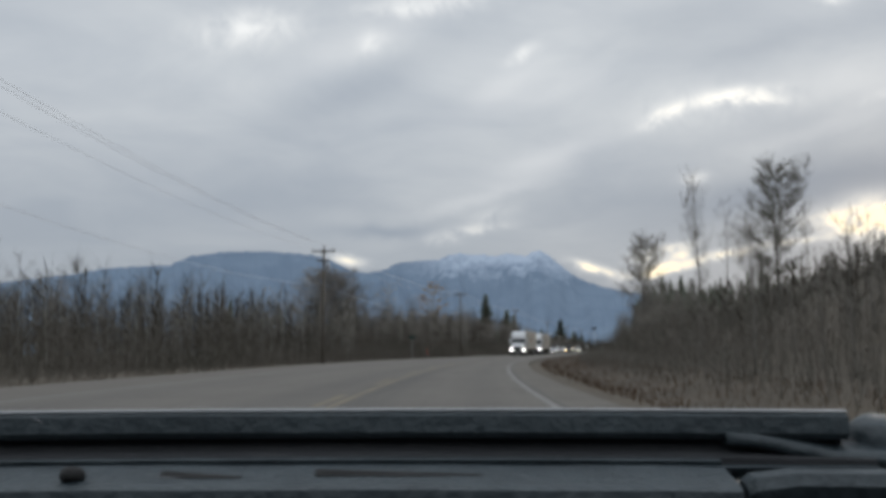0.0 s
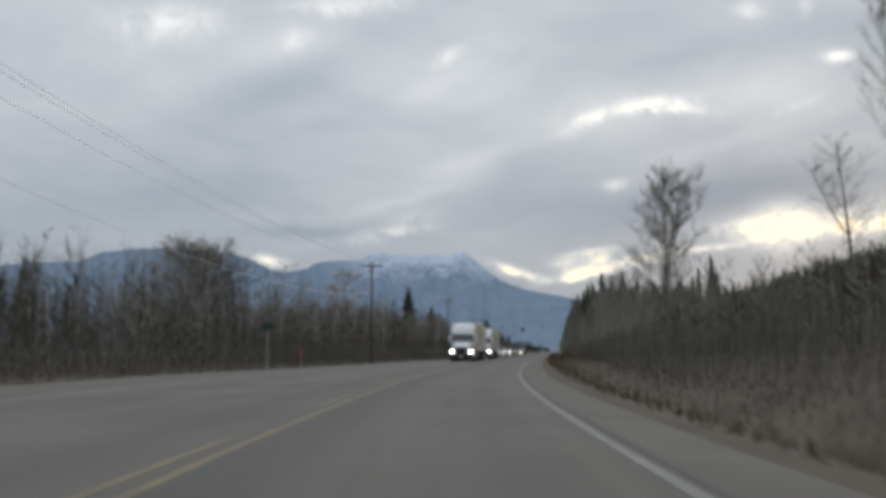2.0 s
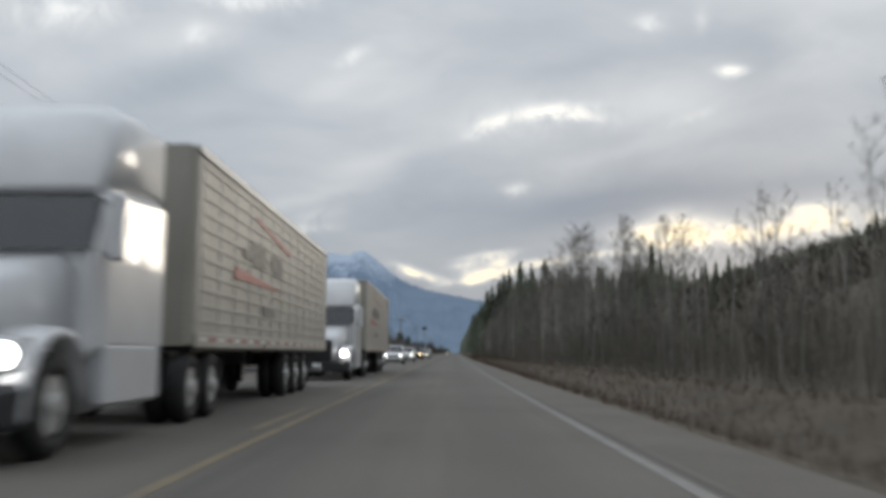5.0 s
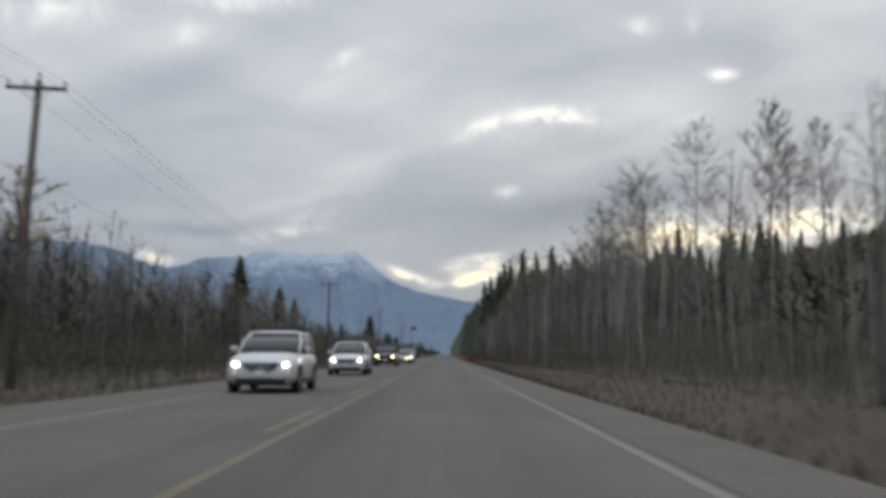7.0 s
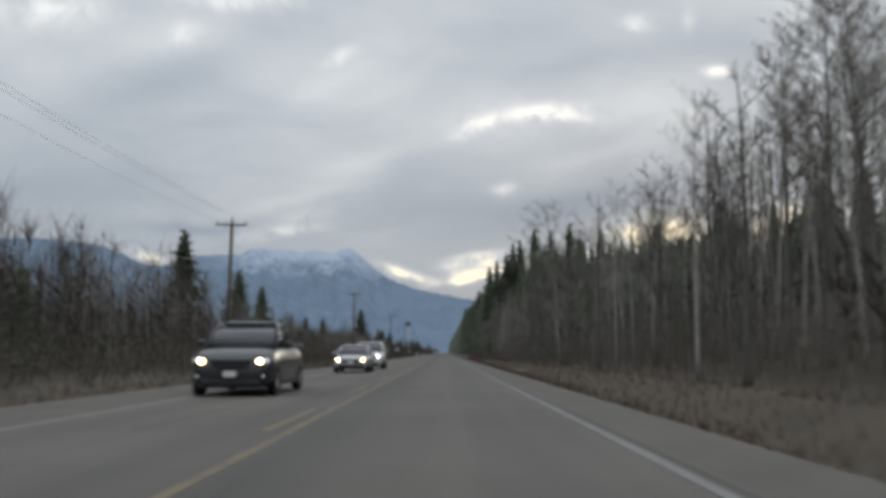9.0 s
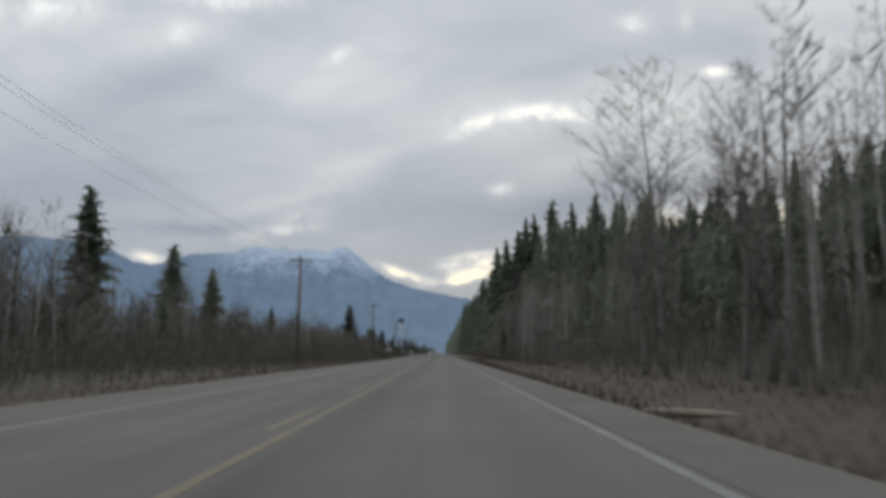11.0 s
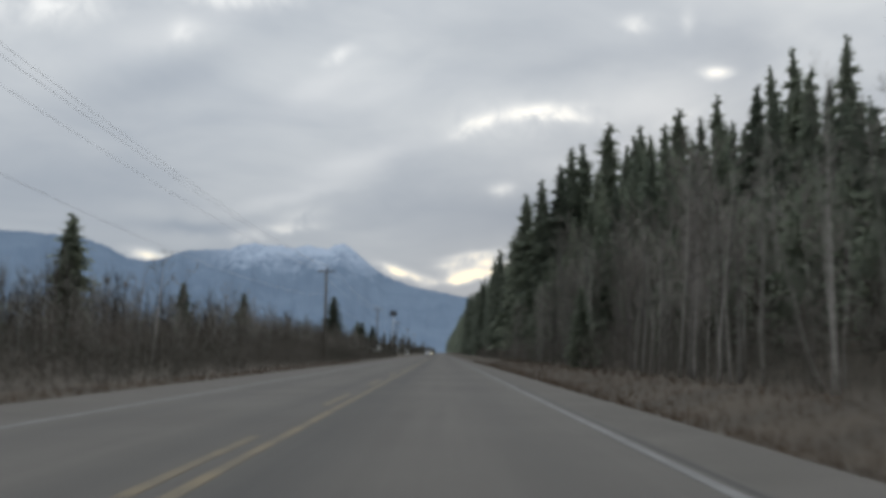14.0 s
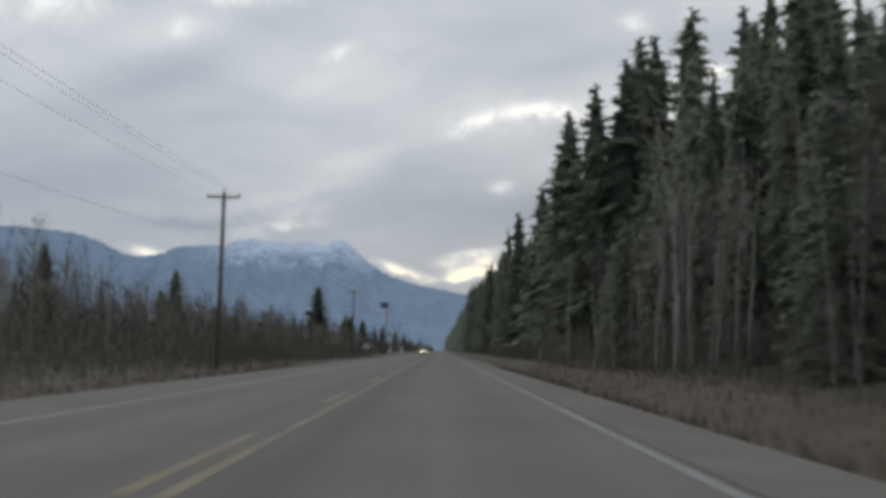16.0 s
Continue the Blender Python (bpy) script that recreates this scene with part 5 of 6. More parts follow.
def semi_tractor(s, y):
    """A conventional tractor with sleeper, its bumper at local y = 0, facing -y."""
    root = new("semi_tractor")

    def slab(name, rings, mat, label="", smooth=False, parent=None):
        sh = Shape()
        sh.loft(rings)
        return part(name, sh, mat, parent or root, label, smooth)

    def ring(y, w, z0, z1, c):
        return [(-w + c, y, z0), (w - c, y, z0), (w, y, z0 + c), (w, y, z1 - c), (w - c, y, z1), (-w + c, y, z1), (-w, y, z1 - c), (-w, y, z0 + c)]

    slab("bonnet", [ring(0.12, 0.62, 0.75, 1.55, 0.12), ring(0.30, 0.72, 0.72, 1.70, 0.14), ring(1.2, 0.86, 0.75, 1.92, 0.16), ring(2.05, 0.98, 0.8, 2.08, 0.16)], WHITE_PAINT, "", True)
    for sx in (-1, 1):
        r = []
        for k in range(9):
            t = math.pi * k / 8
            yy, zz = 1.15 - math.cos(t) * 0.86, 0.52 + math.sin(t) * 0.80
            r.append([(sx * 0.62, yy, zz), (sx * 1.20, yy, zz - 0.05), (sx * 1.23, yy * 0.97 + 0.035, zz - 0.12), (sx * 0.62, yy, zz - 0.16)])
        slab("mudguard", r, WHITE_PAINT, "", True)
        slab("headlight", [[(sx * 0.80, 0.22, 0.86), (sx * 1.14, 0.40, 0.86), (sx * 1.14, 0.46, 1.16), (sx * 0.80, 0.27, 1.20)],
                           [(sx * 0.80, 0.42, 0.86), (sx * 1.14, 0.58, 0.86), (sx * 1.14, 0.62, 1.16), (sx * 0.80, 0.45, 1.20)]], CHROME, "lit headlight")
        sh = Shape()
        sh.disc((sx * 0.98, 0.27, 1.0), (0, 1, 0), 0, 0.12, 0.10, 18)
        part("lamp", sh, LAMP_WHITE, root.children[-1], "", True)
        sh = Shape()
        sh.box(*sorted((sx * 1.30, sx * 1.48)), 2.0, 2.12, 2.0, 2.75, 0.04)
        mirror = part("wing_mirror", sh, WHITE_PAINT, root)
        sh = Shape()
        sh.tube([(sx * 1.1, 2.2, 2.65), (sx * 1.4, 2.08, 2.65)], [0.02, 0.02], 6)
        sh.tube([(sx * 1.1, 2.2, 2.1), (sx * 1.4, 2.08, 2.1)], [0.02, 0.02], 6)
        part("mirror_arm", sh, CHROME, mirror)
        sh = Shape()
        sh.tube([(sx * 0.86, 2.6, 0.72), (sx * 0.86, 2.65, 0.72), (sx * 0.86, 4.15, 0.72), (sx * 0.86, 4.2, 0.72)], [0.26, 0.31, 0.31, 0.26], 16)
        part("fuel_tank", sh, CHROME, root, "polished fuel tank", True)
        sh = Shape()
        sh.box(*sorted((sx * 1.0, sx * 1.24)), 2.3, 4.3, 0.42, 1.12, 0.05)
        part("side_skirt", sh, WHITE_PAINT, root)
        slab("side_window", [[(sx * 1.19, 2.40, 2.10), (sx * 1.19, 3.15, 2.10), (sx * 1.13, 3.10, 2.68), (sx * 1.13, 2.62, 2.68)],
                             [(sx * 1.235, 2.40, 2.10), (sx * 1.235, 3.15, 2.10), (sx * 1.20, 3.10, 2.68), (sx * 1.20, 2.62, 2.68)]], GLASS_DARK)
        wheel(root, sx * 1.02, 1.15, 0.52, 0.30, sx, ALLOY, True)
        for wy in (6.05, 7.35):
            for xo in (1.08, 0.74):
                wheel(root, sx * xo, wy, 0.52, 0.29, sx, ALLOY, True)
        sh = Shape()
        sh.box(*sorted((sx * 0.62, sx * 1.22)), 8.0, 8.03, 0.25, 0.95, 0.005)
        part("mud_flap", sh, BLACK_PLASTIC, root)
    slab("cab", [ring(2.0, 1.16, 0.95, 2.12, 0.10), ring(2.35, 1.22, 0.95, 2.78, 0.16), ring(2.6, 1.22, 0.95, 2.95, 0.18), ring(4.4, 1.22, 0.95, 3.05, 0.16)], WHITE_PAINT)
    slab("windscreen", [[(-1.13, 1.93, 2.12), (1.13, 1.93, 2.12), (1.10, 2.22, 2.74), (-1.10, 2.22, 2.74)], [(-1.15, 2.2, 2.12), (1.15, 2.2, 2.12), (1.14, 2.45, 2.74), (-1.14, 2.45, 2.74)]],
         GLASS_DARK, "wide dark windscreen")
    slab("roof_fairing", [ring(2.24, 1.10, 2.77, 2.90, 0.05), ring(2.40, 1.14, 2.77, 3.30, 0.16), ring(2.62, 1.15, 2.78, 3.72, 0.20), ring(2.95, 1.16, 2.80, 3.95, 0.24), ring(4.4, 1.18, 2.80, 4.05, 0.24)], WHITE_PAINT, "", True)
    sh = Shape()
    sh.box(-0.54, 0.54, 0.05, 0.2, 0.66, 1.48, 0.07)
    grille = part("grille", sh, BLACK_PLASTIC, root, "large black grille")
    sh = Shape()
    for k in range(7):
        sh.box(-0.46, 0.46, 0.02, 0.05, 0.80 + k * 0.10, 0.825 + k * 0.10, 0.004)
    part("grille_bars", sh, BLACK_PLASTIC, grille)
    slab("bumper", [ring(0.0, 1.02, 0.36, 0.66, 0.06), ring(0.14, 1.16, 0.32, 0.74, 0.06), ring(0.42, 1.22, 0.32, 0.74, 0.06)], BLACK_PLASTIC)
    sh = Shape()
    sh.box(-0.16, 0.16, -0.02, 0.0, 0.48, 0.62, 0.004)
    part("plate", sh, WHITE_MARK, root)
    for sx in (-1, 1):
        sh = Shape()
        sh.box(*sorted((sx * 0.32, sx * 0.44)), 0.4, 8.1, 0.62, 0.88, 0.01)
        part("chassis_rail", sh, BLACK_PLASTIC, root)
    sh = Shape()
    sh.box(-0.5, 0.5, 6.1, 7.3, 0.90, 1.06, 0.03)
    part("fifth_wheel", sh, BLACK_PLASTIC, root)
    for k in range(5):
        sh = Shape()
        sh.box(-0.8 + k * 0.4 - 0.06, -0.8 + k * 0.4 + 0.06, 2.52, 2.6, 3.22, 3.27, 0.01)
        part("marker_lamp", sh, LAMP_AMBER, root)
    x, yy = road_at(s, y)
    root.matrix_basis = Matrix.Translation((x, yy, 0.004)) @ Matrix.Rotation(radians(heading(y)), 4, "Z")
    return tagged(root, "white semi tractor with sleeper cab and lit headlights", "truck", "oncoming traffic")


def semi_trailer(s, y):
    """A 16 m box trailer on three axles, its nose at local y = 0."""
    root = new("semi_trailer")
    W, Z0, Z1, L = 1.30, 1.12, 4.10, 16.0

    def ring(y, w, c):
        return [(-w + c, y, Z0), (w - c, y, Z0), (w, y, Z0 + c), (w, y, Z1 - c), (w - c, y, Z1), (-w + c, y, Z1), (-w, y, Z1 - c), (-w, y, Z0 + c)]

    sh = Shape()
    sh.loft([ring(0, W - 0.12, 0.03), ring(0.12, W - 0.02, 0.03), ring(0.3, W - 0.02, 0.03), ring(L - 0.02, W - 0.02, 0.03)])
    part("box", sh, TRAILER_SKIN, root, "dusty pale ribbed trailer box")
    for sx in (-1, 1):
        for k in range(11):
            z = Z0 + 0.34 + k * 0.235
            sh = Shape()
            sh.box(*sorted((sx * (W - 0.025), sx * (W - 0.006))), 0.35, L - 0.08, z, z + 0.07, 0.006)
            part("side_rib", sh, TRAILER_SKIN, root)
        for k in range(14):
            yy = 0.35 + k * 1.2
            if yy < L - 0.2:
                sh = Shape()
                sh.box(*sorted((sx * (W - 0.022), sx * (W - 0.008))), yy, yy + 0.035, Z0 + 0.22, Z1 - 0.14, 0.003)
                part("panel_seam", sh, STEEL, root)
        sh = Shape()
        sh.box(*sorted((sx * (W - 0.03), sx * (W + 0.012))), 0.1, L, Z1 - 0.13, Z1 + 0.01, 0.012)
        part("top_rail", sh, STEEL, root)
        sh = Shape()
        sh.box(*sorted((sx * (W - 0.03), sx * (W + 0.012))), 0.1, L, Z0 - 0.03, Z0 + 0.20, 0.012)
        part("bottom_rail", sh, TRAILER_SKIN, root)
        for k in range(26):
            yy = 0.4 + k * 0.6
            sh = Shape()
            sh.box(*sorted((sx * (W + 0.012), sx * (W + 0.017))), yy, yy + 0.29, Z0 + 0.07, Z0 + 0.13)
            part("reflector", sh, RED_MARK if k % 2 else WHITE_MARK, root)
        for xo in (1.08, 0.74):
            for wy in (9.0, 10.5, 12.0):
                wheel(root, sx * xo, wy, 0.52, 0.28, sx, ALLOY, True)
        sh = Shape()
        sh.box(*sorted((sx * 0.55, sx * 0.67)), 3.3, 3.42, 0.12, Z0, 0.01)
        sh.box(*sorted((sx * 0.48, sx * 0.74)), 3.24, 3.48, 0.08, 0.12, 0.01)
        part("landing_leg", sh, STEEL, root)
        sh = Shape()
        sh.box(*sorted((sx * 0.6, sx * 1.22)), 12.75, 12.78, 0.22, 1.0, 0.005)
        part("mud_flap", sh, BLACK_PLASTIC, root)
        sh = Shape()
        sh.box(*sorted((sx * 0.38, sx * 0.5)), 8.3, L - 0.1, 0.72, Z0 - 0.02, 0.01)
        part("slider_rail", sh, BLACK_PLASTIC, root)
        sh = Shape()
        sh.box(*sorted((sx * 0.5, sx * 0.58)), L - 0.2, L - 0.1, 0.5, Z0, 0.01)
        part("guard_post", sh, STEEL, root)
        sh = Shape()
        sh.box(*sorted((sx * (W + 0.012), sx * (W + 0.035))), 5.5, 5.62, Z0 - 0.01, Z0 + 0.05, 0.008)
        part("marker_lamp", sh, LAMP_AMBER, root)
    sh = Shape()
    sh.box(-1.2, 1.2, L - 0.2, L - 0.1, 0.42, 0.54, 0.015)
    part("rear_guard", sh, STEEL, root)
    sh = Shape()
    sh.box(-W + 0.05, W - 0.05, 0.2, L - 0.1, Z0 - 0.08, Z0, 0.01)
    part("floor_beam", sh, BLACK_PLASTIC, root)
    # company marking: bars and stripes in its colours
    for y0, y1, z0, z1, mat in ((4.3, 4.75, 2.66, 3.14, DARK_MARK), (4.85, 5.2, 2.66, 3.14, DARK_MARK), (5.3, 5.6, 2.66, 3.14, DARK_MARK), (6.2, 6.6, 2.64, 3.06, DARK_MARK),
                                (6.7, 7.1, 2.64, 3.06, DARK_MARK), (7.2, 7.6, 2.64, 3.06, DARK_MARK), (3.4, 4.2, 2.74, 2.92, DARK_MARK), (5.4, 6.8, 1.75, 1.95, DARK_MARK)):
        sh = Shape()
        sh.loft([[(W + 0.005, y0, z0), (W + 0.005, y1, z0), (W + 0.005, y1 - 0.08, z1), (W + 0.005, y0 - 0.08, z1)], [(W + 0.009, y0, z0), (W + 0.009, y1, z0), (W + 0.009, y1 - 0.08, z1), (W + 0.009, y0 - 0.08, z1)]])
        part("marking_bar", sh, mat, root)
    for pts in (((2.6, 2.30), (2.7, 2.52), (8.0, 2.34), (3.6, 2.32)), ((4.4, 3.58), (4.5, 3.64), (8.6, 3.34), (8.5, 3.24))):
        sh = Shape()
        sh.loft([[(W + 0.005, a, b) for a, b in pts], [(W + 0.009, a, b) for a, b in pts]])
        part("marking_stripe", sh, RED_MARK, root, "red painted stripe")
    x, yy = road_at(s, y)
    root.matrix_basis = Matrix.Translation((x, yy, 0.004)) @ Matrix.Rotation(radians(heading(y)), 4, "Z")
    return tagged(root, "long pale ribbed box trailer with red and dark markings", "trailer", "oncoming traffic")


tractor, trailer = semi_tractor(-4.8, 157.3), semi_trailer(-4.8, 163.0)
for ob, y in ((tractor, 184.2), (trailer, 189.9)):
    x, yy = road_at(-4.5, y)
    copy_thing(ob, Matrix.Translation((x, yy, 0.004)) @ Matrix.Rotation(radians(heading(y)), 4, "Z"))
car("white_suv", "white compact sport utility car with black roof rack", WHITE_PAINT, LAMP_WHITE, -4.65, 236.5, 4.55, 1.84, 1.68, rack=True)
car("white_car", "white crossover car with lit headlights and dark grille", WHITE_PAINT, LAMP_WHITE, -4.6, 258.5, 4.6, 1.84, 1.66, dark_face=True)
car("dark_pickup", "dark pickup truck with warm lit headlights", BLACK_PAINT, LAMP_WARM, -4.9, 294.5, 5.4, 1.95, 1.84, bed=True, dark_face=True)
car("silver_car", "pale silver sedan with warm lit headlights", SILVER_PAINT, LAMP_WARM, -4.7, 321.5, 4.6, 1.80, 1.46)
car("white_van", "white car with bright headlights", WHITE_PAINT, LAMP_WHITE, -4.7, 332.8, 4.8, 1.9, 1.75)
car("distant_car", "distant car with warm lit headlights", SILVER_PAINT, LAMP_WARM, -3.9, 706.0, 4.6, 1.84, 1.6)


# ---------------------------------------------------------------- the car in which the drive starts
def starting_car():
    """An open-windowed car over whose scuttle the view starts; local origin under the eye, +y ahead."""
    root = new("starting_car")
    C = -0.36

    def hull(y, w, z0, z1):
        return [(x + C, yy, z) for x, yy, z in hull_ring(y, w, z0, z1, 0.0)]

    sh = Shape()
    sh.loft([hull(-2.9, 0.78, 0.42, 0.80), hull(-2.75, 0.87, 0.32, 0.86), hull(-2.0, 0.90, 0.25, 0.88), hull(0.4, 0.90, 0.25, 0.88), hull(0.75, 0.90, 0.25, 0.87), hull(1.0, 0.90, 0.25, 0.87),
             hull(1.75, 0.86, 0.28, 0.74), hull(1.98, 0.74, 0.36, 0.64)])
    part("body", sh, DARK_BLUE, root, "", True)

    def along(name, x0, x1, section, mat, label="", n=24, sag=0.012, smooth=False, wave=0.0):
        s = Shape()
        rings = []
        for i in range(n + 1):
            x = x0 + (x1 - x0) * i / n
            d = sag * ((x - C) / 0.75) ** 2
            rings.append([(x, y - d * 2.5, z - d * 0.4 + wave * noise.noise((x * 9, y, z))) for y, z in section])
        s.loft(rings)
        return part(name, s, mat, root, label, smooth)

    sh = Shape()
    rings = []
    for y, z in ((0.985, 0.978), (1.2, 0.965), (1.5, 0.93), (1.8, 0.85), (1.9, 0.78)):
        w = 0.74 - 0.10 * (y - 0.98)
        rings.append([(C + w * f, y - 0.03 * f * f, z - 0.035 * f * f) for f in (-1, -0.8, -0.5, -0.2, 0.2, 0.5, 0.8, 1)] + [(C + w * f, y - 0.03 * f * f, z - 0.035 * f * f - 0.02) for f in (1, 0.8, 0.5, 0.2, -0.2, -0.5, -0.8, -1)])
    sh.loft(rings)
    part("bonnet", sh, DARK_BLUE, root, "", True)
    along("bonnet_seal", -1.08, 0.385, [(0.955, 0.962), (0.950, 0.968), (0.952, 0.984), (0.958, 0.9885), (0.978, 0.988), (0.985, 0.96)], SCUFFED, "scuffed blue-grey edge strip with a highlight strip along its rim", wave=0.0008)
    # pale strip added along the seal's top edge in place of its highlight
    along("worn_rim", -1.08, 0.385, [(0.955, 0.9878), (0.955, 0.9896), (0.960, 0.9902), (0.966, 0.9900), (0.966, 0.988)], STEEL, "thin light strip standing for the rim's highlight")
    along("drain_channel", -1.06, 0.40, [(0.93, 0.93), (0.93, 0.947), (0.955, 0.950), (0.975, 0.962), (0.985, 0.93)], BLACK_PLASTIC, "black gap under the edge strip")
    along("cowl_lip", -1.06, 0.255, [(0.915, 0.942), (0.913, 0.9458), (0.917, 0.9468), (0.932, 0.946), (0.932, 0.940)], SCUFFED, "thin light-edged lip of the cowl")
    along("cowl_panel", -1.06, 0.255, [(0.845, 0.890), (0.852, 0.927), (0.860, 0.931), (0.905, 0.9405), (0.915, 0.942), (0.93, 0.934), (0.93, 0.88)], SCUFFED, "dusty dark grey plastic cowl panel", wave=0.0015)
    along("cowl_step", -1.06, 0.42, [(0.72, 0.80), (0.74, 0.895), (0.80, 0.900), (0.84, 0.905), (0.85, 0.80)], BLACK_PLASTIC)
    for x0, k in ((-0.255, 0.75), (-0.115, 1.5)):
        sh = Shape()
        sh.loft([[(x0, 0.876, 0.9355), (x0 + 0.006, 0.880, 0.9405), (x0, 0.888, 0.9395)], [(x0 + 0.05 * k, 0.872, 0.9345), (x0 + 0.05 * k, 0.876, 0.9375), (x0 + 0.05 * k, 0.884, 0.9375)],
                 [(x0 + 0.10 * k, 0.873, 0.9345), (x0 + 0.10 * k, 0.875, 0.9355), (x0 + 0.10 * k, 0.878, 0.9355)]])
        part("stuck_leaf", sh, RUBBER, root)
    for x0, x1, y, z in ((-0.265, -0.225, 0.872, 0.9375), (0.10, 0.112, 0.953, 0.980), (-0.11, -0.102, 0.953, 0.983), (0.29, 0.31, 0.953, 0.978), (-0.40, -0.39, 0.953, 0.984), (0.225, 0.24, 0.953, 0.981)):
        sh = Shape()
        sh.tube([(x0, y - 0.003, z), ((x0 + x1) / 2, y - 0.004, z - 0.0015), (x1, y - 0.003, z - 0.005)], [0.0004, 0.0007, 0.0004], 4)
        part("scratch", sh, STEEL, root, "thin light scratch")
    sh = Shape()
    sh.disc((-0.330, 0.872, 0.938), (0, 0.4, 0.9165), 0, 0.011, 0.012, 14)
    part("washer_jet", sh, RUBBER, root, "", True)
    # wiper: pivot cap, arm and blade
    sh = Shape()
    sh.tube([(0.425, 0.955, 0.93), (0.425, 0.952, 0.968), (0.425, 0.950, 0.976)], [0.030, 0.028, 0.016], 16)
    wiper = part("wiper", sh, SCUFFED, root, "black wiper pivot cap", True)
    sh = Shape()
    pts = [(0.27, 0.935, 0.960), (0.30, 0.93, 0.957), (0.34, 0.925, 0.948), (0.37, 0.92, 0.941), (0.42, 0.915, 0.940), (0.60, 0.91, 0.940)]
    sh.loft([[(x, y, z - 0.007), (x, y - 0.012, z - 0.005), (x, y - 0.012, z + 0.004), (x, y + 0.02, z + 0.013), (x, y + 0.03, z)] for x, y, z in pts])
    part("arm", sh, SCUFFED, wiper, "", True)
    sh = Shape()
    pts = [(0.262, 0.845, 0.922), (0.268, 0.840, 0.928), (0.30, 0.838, 0.932), (0.45, 0.834, 0.930), (0.72, 0.83, 0.928)]
    sh.loft([[(x, y, z - 0.020), (x, y - 0.006, z - 0.004), (x, y, z + 0.006), (x, y + 0.02, z + 0.008), (x, y + 0.028, z - 0.016)] for x, y, z in pts])
    part("blade", sh, SCUFFED, wiper)
    sh = Shape()
    sh.loft([[(0.25, 0.90, 0.925), (0.25, 0.89, 0.937), (0.25, 0.92, 0.938)], [(0.40, 0.90, 0.925), (0.40, 0.89, 0.936), (0.40, 0.92, 0.937)]])
    part("bracket", sh, SCUFFED, wiper)
    # posts and roof over the cabin
    for sx in (-1, 1):
        for a, b in ((0.62, -0.25), (-0.95, -0.98), (-2.35, -1.95)):
            sh = Shape()
            sh.tube([(C + sx * 0.80, a, 0.86), (C + sx * 0.72, (a + b) / 2, 1.18), (C + sx * 0.62, b, 1.47)], [0.04, 0.038, 0.036], 8)
            part("pillar", sh, DARK_BLUE, root, "", True)
        for wy in (1.15, -2.1):
            wheel(root, C + sx * 0.80, wy, 0.33, 0.21, sx, ALLOY)
        sh = Shape()
        sh.box(*sorted((C + sx * 0.50, C + sx * 0.80)), 1.86, 1.97, 0.52, 0.66, 0.03)
        part("headlight", sh, CHROME, root)
    sh = Shape()
    sh.loft([[(x + C, y, z) for x, y, z in round_rect(w, a, b, z, 0.12)] for w, a, b, z in ((0.66, -2.02, -0.20, 1.44), (0.65, -2.0, -0.24, 1.48), (0.5, -1.85, -0.4, 1.51))])
    part("roof", sh, DARK_BLUE, root, "", True)
    sh = Shape()
    sh.box(C - 0.78, C + 0.78, 0.1, 0.70, 0.80, 0.885, 0.03)
    part("dashboard", sh, BLACK_PLASTIC, root)
    for k in (-0.38, 0.38):
        sh = Shape()
        sh.box(C + k - 0.25, C + k + 0.25, -1.15, -0.55, 0.80, 0.92, 0.05)
        sh.box(C + k - 0.24, C + k + 0.24, -1.30, -1.12, 0.85, 1.35, 0.05)
        part("seat", sh, BLACK_PLASTIC, root)
    sh = Shape()
    sh.box(C - 0.72, C + 0.72, 1.9, 2.06, 0.30, 0.50, 0.04)
    part("bumper", sh, BLACK_PLASTIC, root)
    root.matrix_basis = Matrix.Translation((15.6, 0, 0.004)) @ Matrix.Rotation(radians(11.5), 4, "Z")
    return tagged(root, "dark blue-grey car with scuffed cowl and wiper, standing on the road", "car")


starting_car()


# ---------------------------------------------------------------- small things along the road
def roadside_mast():
    x, y = -22.5, 866.0
    z = lie(x, y)
    root = new("roadside_mast")
    sh = Shape()
    sh.tube([(0, 0, -0.5), (0, 0, 9.0), (0, 0, 18.5)], [0.3, 0.24, 0.18], 12)
    part("mast", sh, STEEL, root, "", True)
    sh = Shape()
    sh.box(-1.6, 1.6, -0.3, 0.3, 18.0, 20.2, 0.08)
    part("head", sh, DARK_MARK, root, "dark box-shaped head")
    root.matrix_basis = Matrix.Translation((x, y, z))
    return tagged(root, "tall roadside mast with a dark box head", "mast")


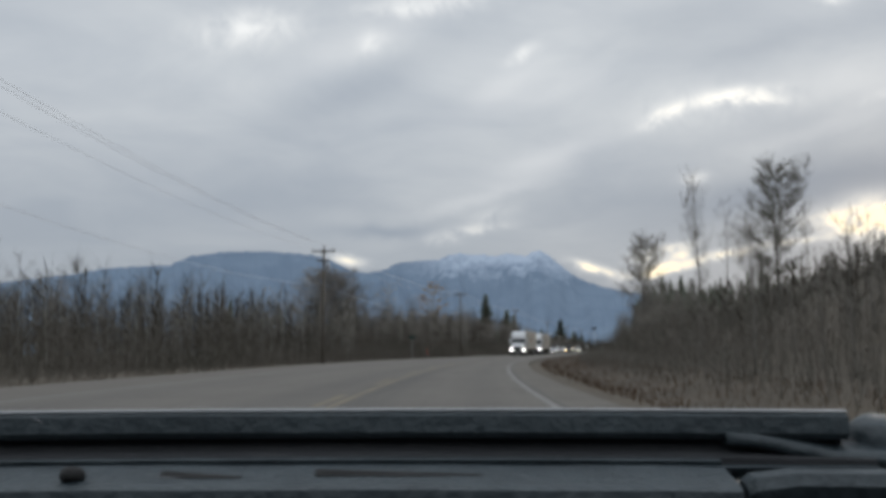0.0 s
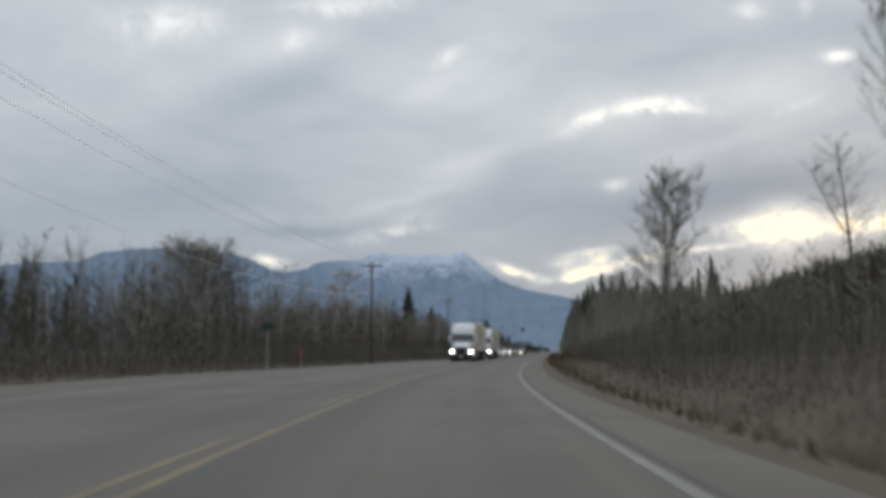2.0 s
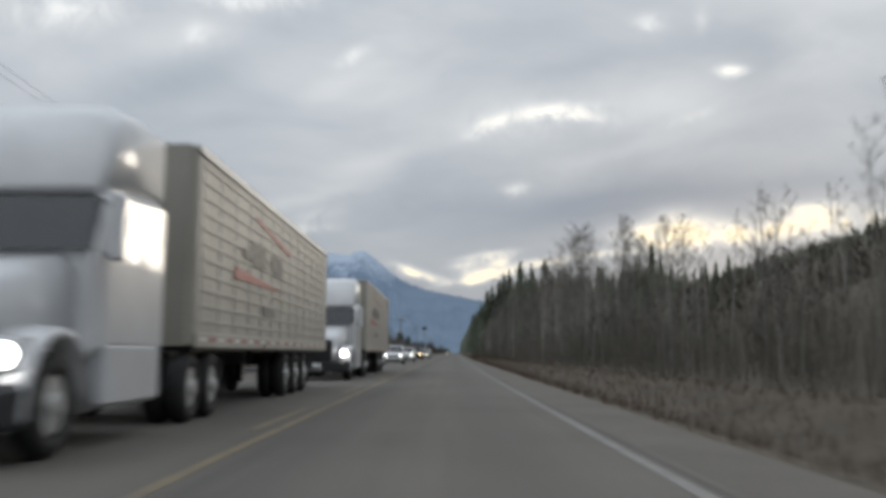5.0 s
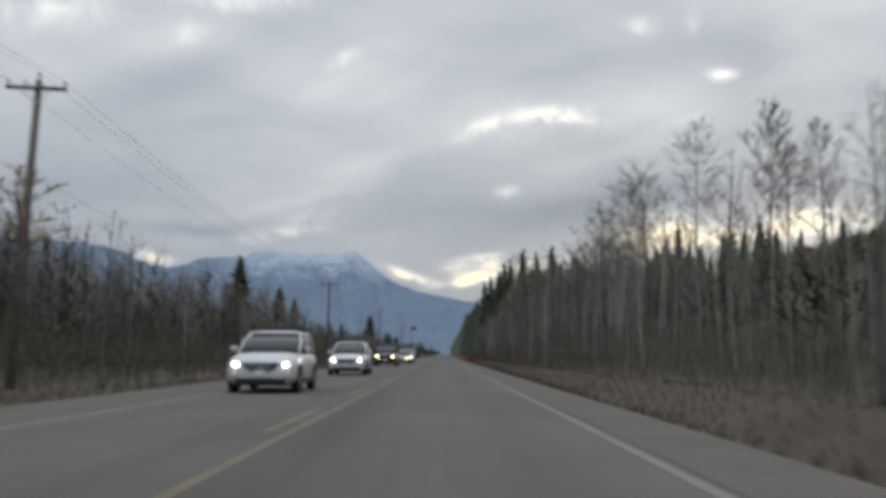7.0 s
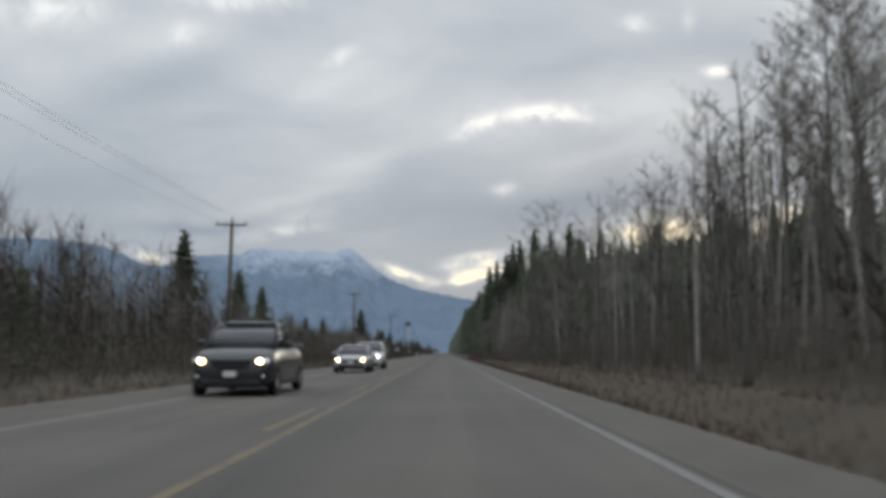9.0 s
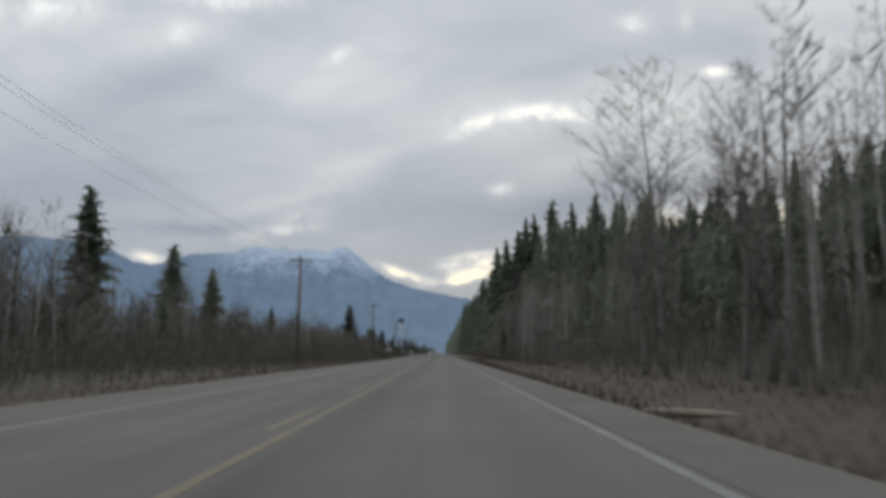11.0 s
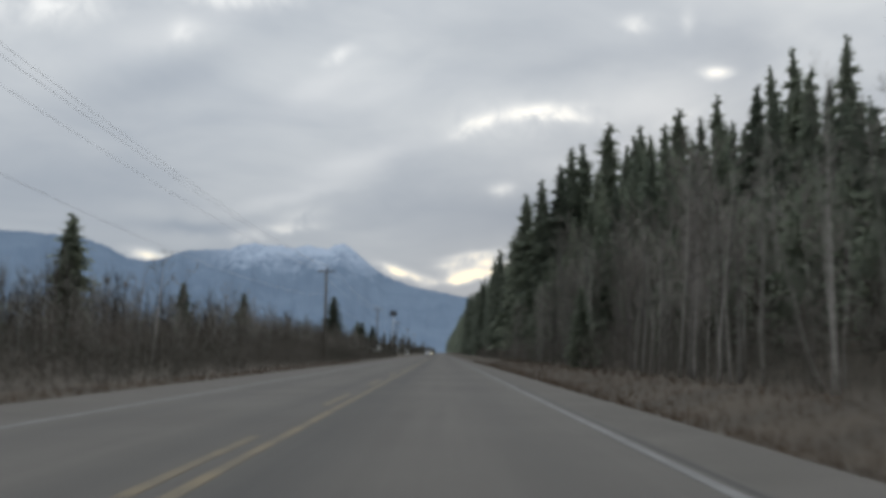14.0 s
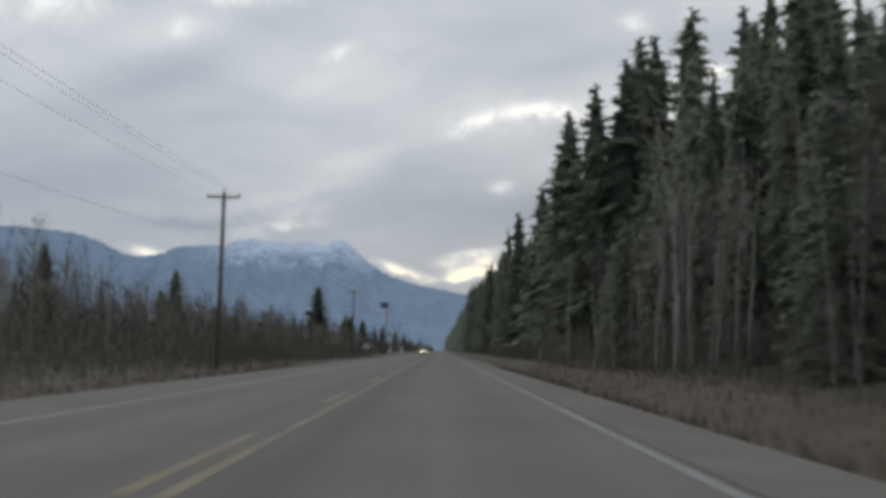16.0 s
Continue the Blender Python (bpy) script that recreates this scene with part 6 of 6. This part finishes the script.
def small_house(s, y, wide, turn):
    root = new("house")
    sh = Shape()
    sh.loft([[(-wide, -3, 0), (wide, -3, 0), (wide, -3, 2.6), (0, -3, 4.4), (-wide, -3, 2.6)], [(-wide, 3, 0), (wide, 3, 0), (wide, 3, 2.6), (0, 3, 4.4), (-wide, 3, 2.6)]])
    part("wall", sh, WHITE_MARK, root, "pale painted wall")
    for sx in (-1, 1):
        sh = Shape()
        sh.loft([[(sx * (wide + 0.4), yy, 2.35), (sx * (wide + 0.4), yy, 2.5), (0, yy, 4.62), (0, yy, 4.45)] for yy in (-3.4, 3.4)])
        part("roof", sh, DARK_MARK, root, "dark pitched roof")
    sh = Shape()
    sh.box(-0.45, 0.45, -3.05, -2.96, 0.0, 2.05, 0.01)
    part("door", sh, DARK_MARK, root)
    for xw in (-wide * 0.6, wide * 0.6):
        sh = Shape()
        sh.box(xw - 0.5, xw + 0.5, -3.04, -2.97, 1.0, 2.0, 0.01)
        part("window", sh, GLASS_DARK, root)
    root.matrix_basis = Matrix.Translation((s, y, lie(s, y) + 0.05)) @ Matrix.Rotation(turn, 4, "Z")
    return tagged(root, "small pale house with a dark roof beside the road", "house")


def fallen_log(s, y):
    root = new("fallen_log")
    sh = Shape()
    sh.tube([(-1.2, 0.7, 0.10), (-0.4, 0.2, 0.14), (0.4, -0.2, 0.12), (1.2, -0.8, 0.09)], [0.10, 0.12, 0.115, 0.08], 10)
    part("trunk", sh, PALE_LOG, root, "", True)
    sh = Shape()
    sh.tube([(-0.4, 0.2, 0.2), (-0.6, 0.1, 0.45)], [0.04, 0.015], 6)
    part("branch_stub", sh, PALE_LOG, root, "", True)
    x, yy = road_at(s, y)
    root.matrix_basis = Matrix.Translation((x, yy, lie(s, y)))
    return tagged(root, "pale barkless log lying in the verge grass", "log")


def wooden_post(s, y, h):
    sh = Shape()
    sh.tube([(0, 0, -0.3), (0, 0, h - 0.04), (0, 0, h)], [0.10, 0.095, 0.07], 10)
    ob = new("wooden_post", sh.mesh("wooden_post", True))
    ob.data.materials.append(PALE_LOG)
    x, yy = road_at(s, y)
    ob.matrix_basis = Matrix.Translation((x, yy, lie(s, y)))
    return tagged(ob, "short brown wooden post in the verge", "post", "verge posts")


roadside_mast()
small_house(-31, 900, 3.2, 0.15)
small_house(-24, 1010, 3.6, -0.1)
fallen_log(6.4, 354)
wooden_post(10.4, 561, 1.5)
wooden_post(9.0, 565, 1.5)


def marker_post(x, y, top):
    """A flexible orange marker on its stake."""
    s = x - float(np.interp(y, STEP, LINE))
    z = lie(s, y)
    root = new("marker_post")
    sh = Shape()
    sh.box(-0.025, 0.025, -0.025, 0.025, -0.3, top - z - 0.3, 0.005)
    part("stake", sh, STEEL, root)
    sh = Shape()
    sh.tube([(0, 0, top - z - 0.80), (0, 0, top - z - 0.78), (0, 0, top - z - 0.03), (0, 0, top - z)], [0.05, 0.062, 0.062, 0.04], 12)
    sleeve = part("sleeve", sh, ORANGE, root, "orange-red plastic sleeve", True)
    for k in (0.25, 0.48):
        sh = Shape()
        sh.tube([(0, 0, top - z - k - 0.07), (0, 0, top - z - k)], [0.065, 0.065], 12, cap=False)
        part("reflective_band", sh, DARK_MARK, sleeve, "dull worn band", True)
    root.matrix_basis = Matrix.Translation((x, y, z))
    return tagged(root, "orange-red plastic marker post in the verge", "marker post")


def green_sign(x, y, mid):
    s = x - float(np.interp(y, STEP, LINE))
    z = lie(s, y)
    root = new("road_sign")
    sh = Shape()
    sh.box(-0.03, 0.03, 0.012, 0.06, -0.3, mid - z + 0.2, 0.006)
    part("post", sh, STEEL, root)
    sh = Shape()
    sh.box(-0.38, 0.38, -0.01, 0.008, mid - z - 0.22, mid - z + 0.22, 0.004)
    part("panel", sh, SIGN_GREEN, root, "dark green sign panel")
    root.matrix_basis = Matrix.Translation((x, y, z)) @ Matrix.Rotation(radians(8), 4, "Z")
    return tagged(root, "small dark green road sign on a steel post", "road sign")


marker_post(-11.7, 124.4, 1.2)
green_sign(-12.6, 119.5, 2.67)
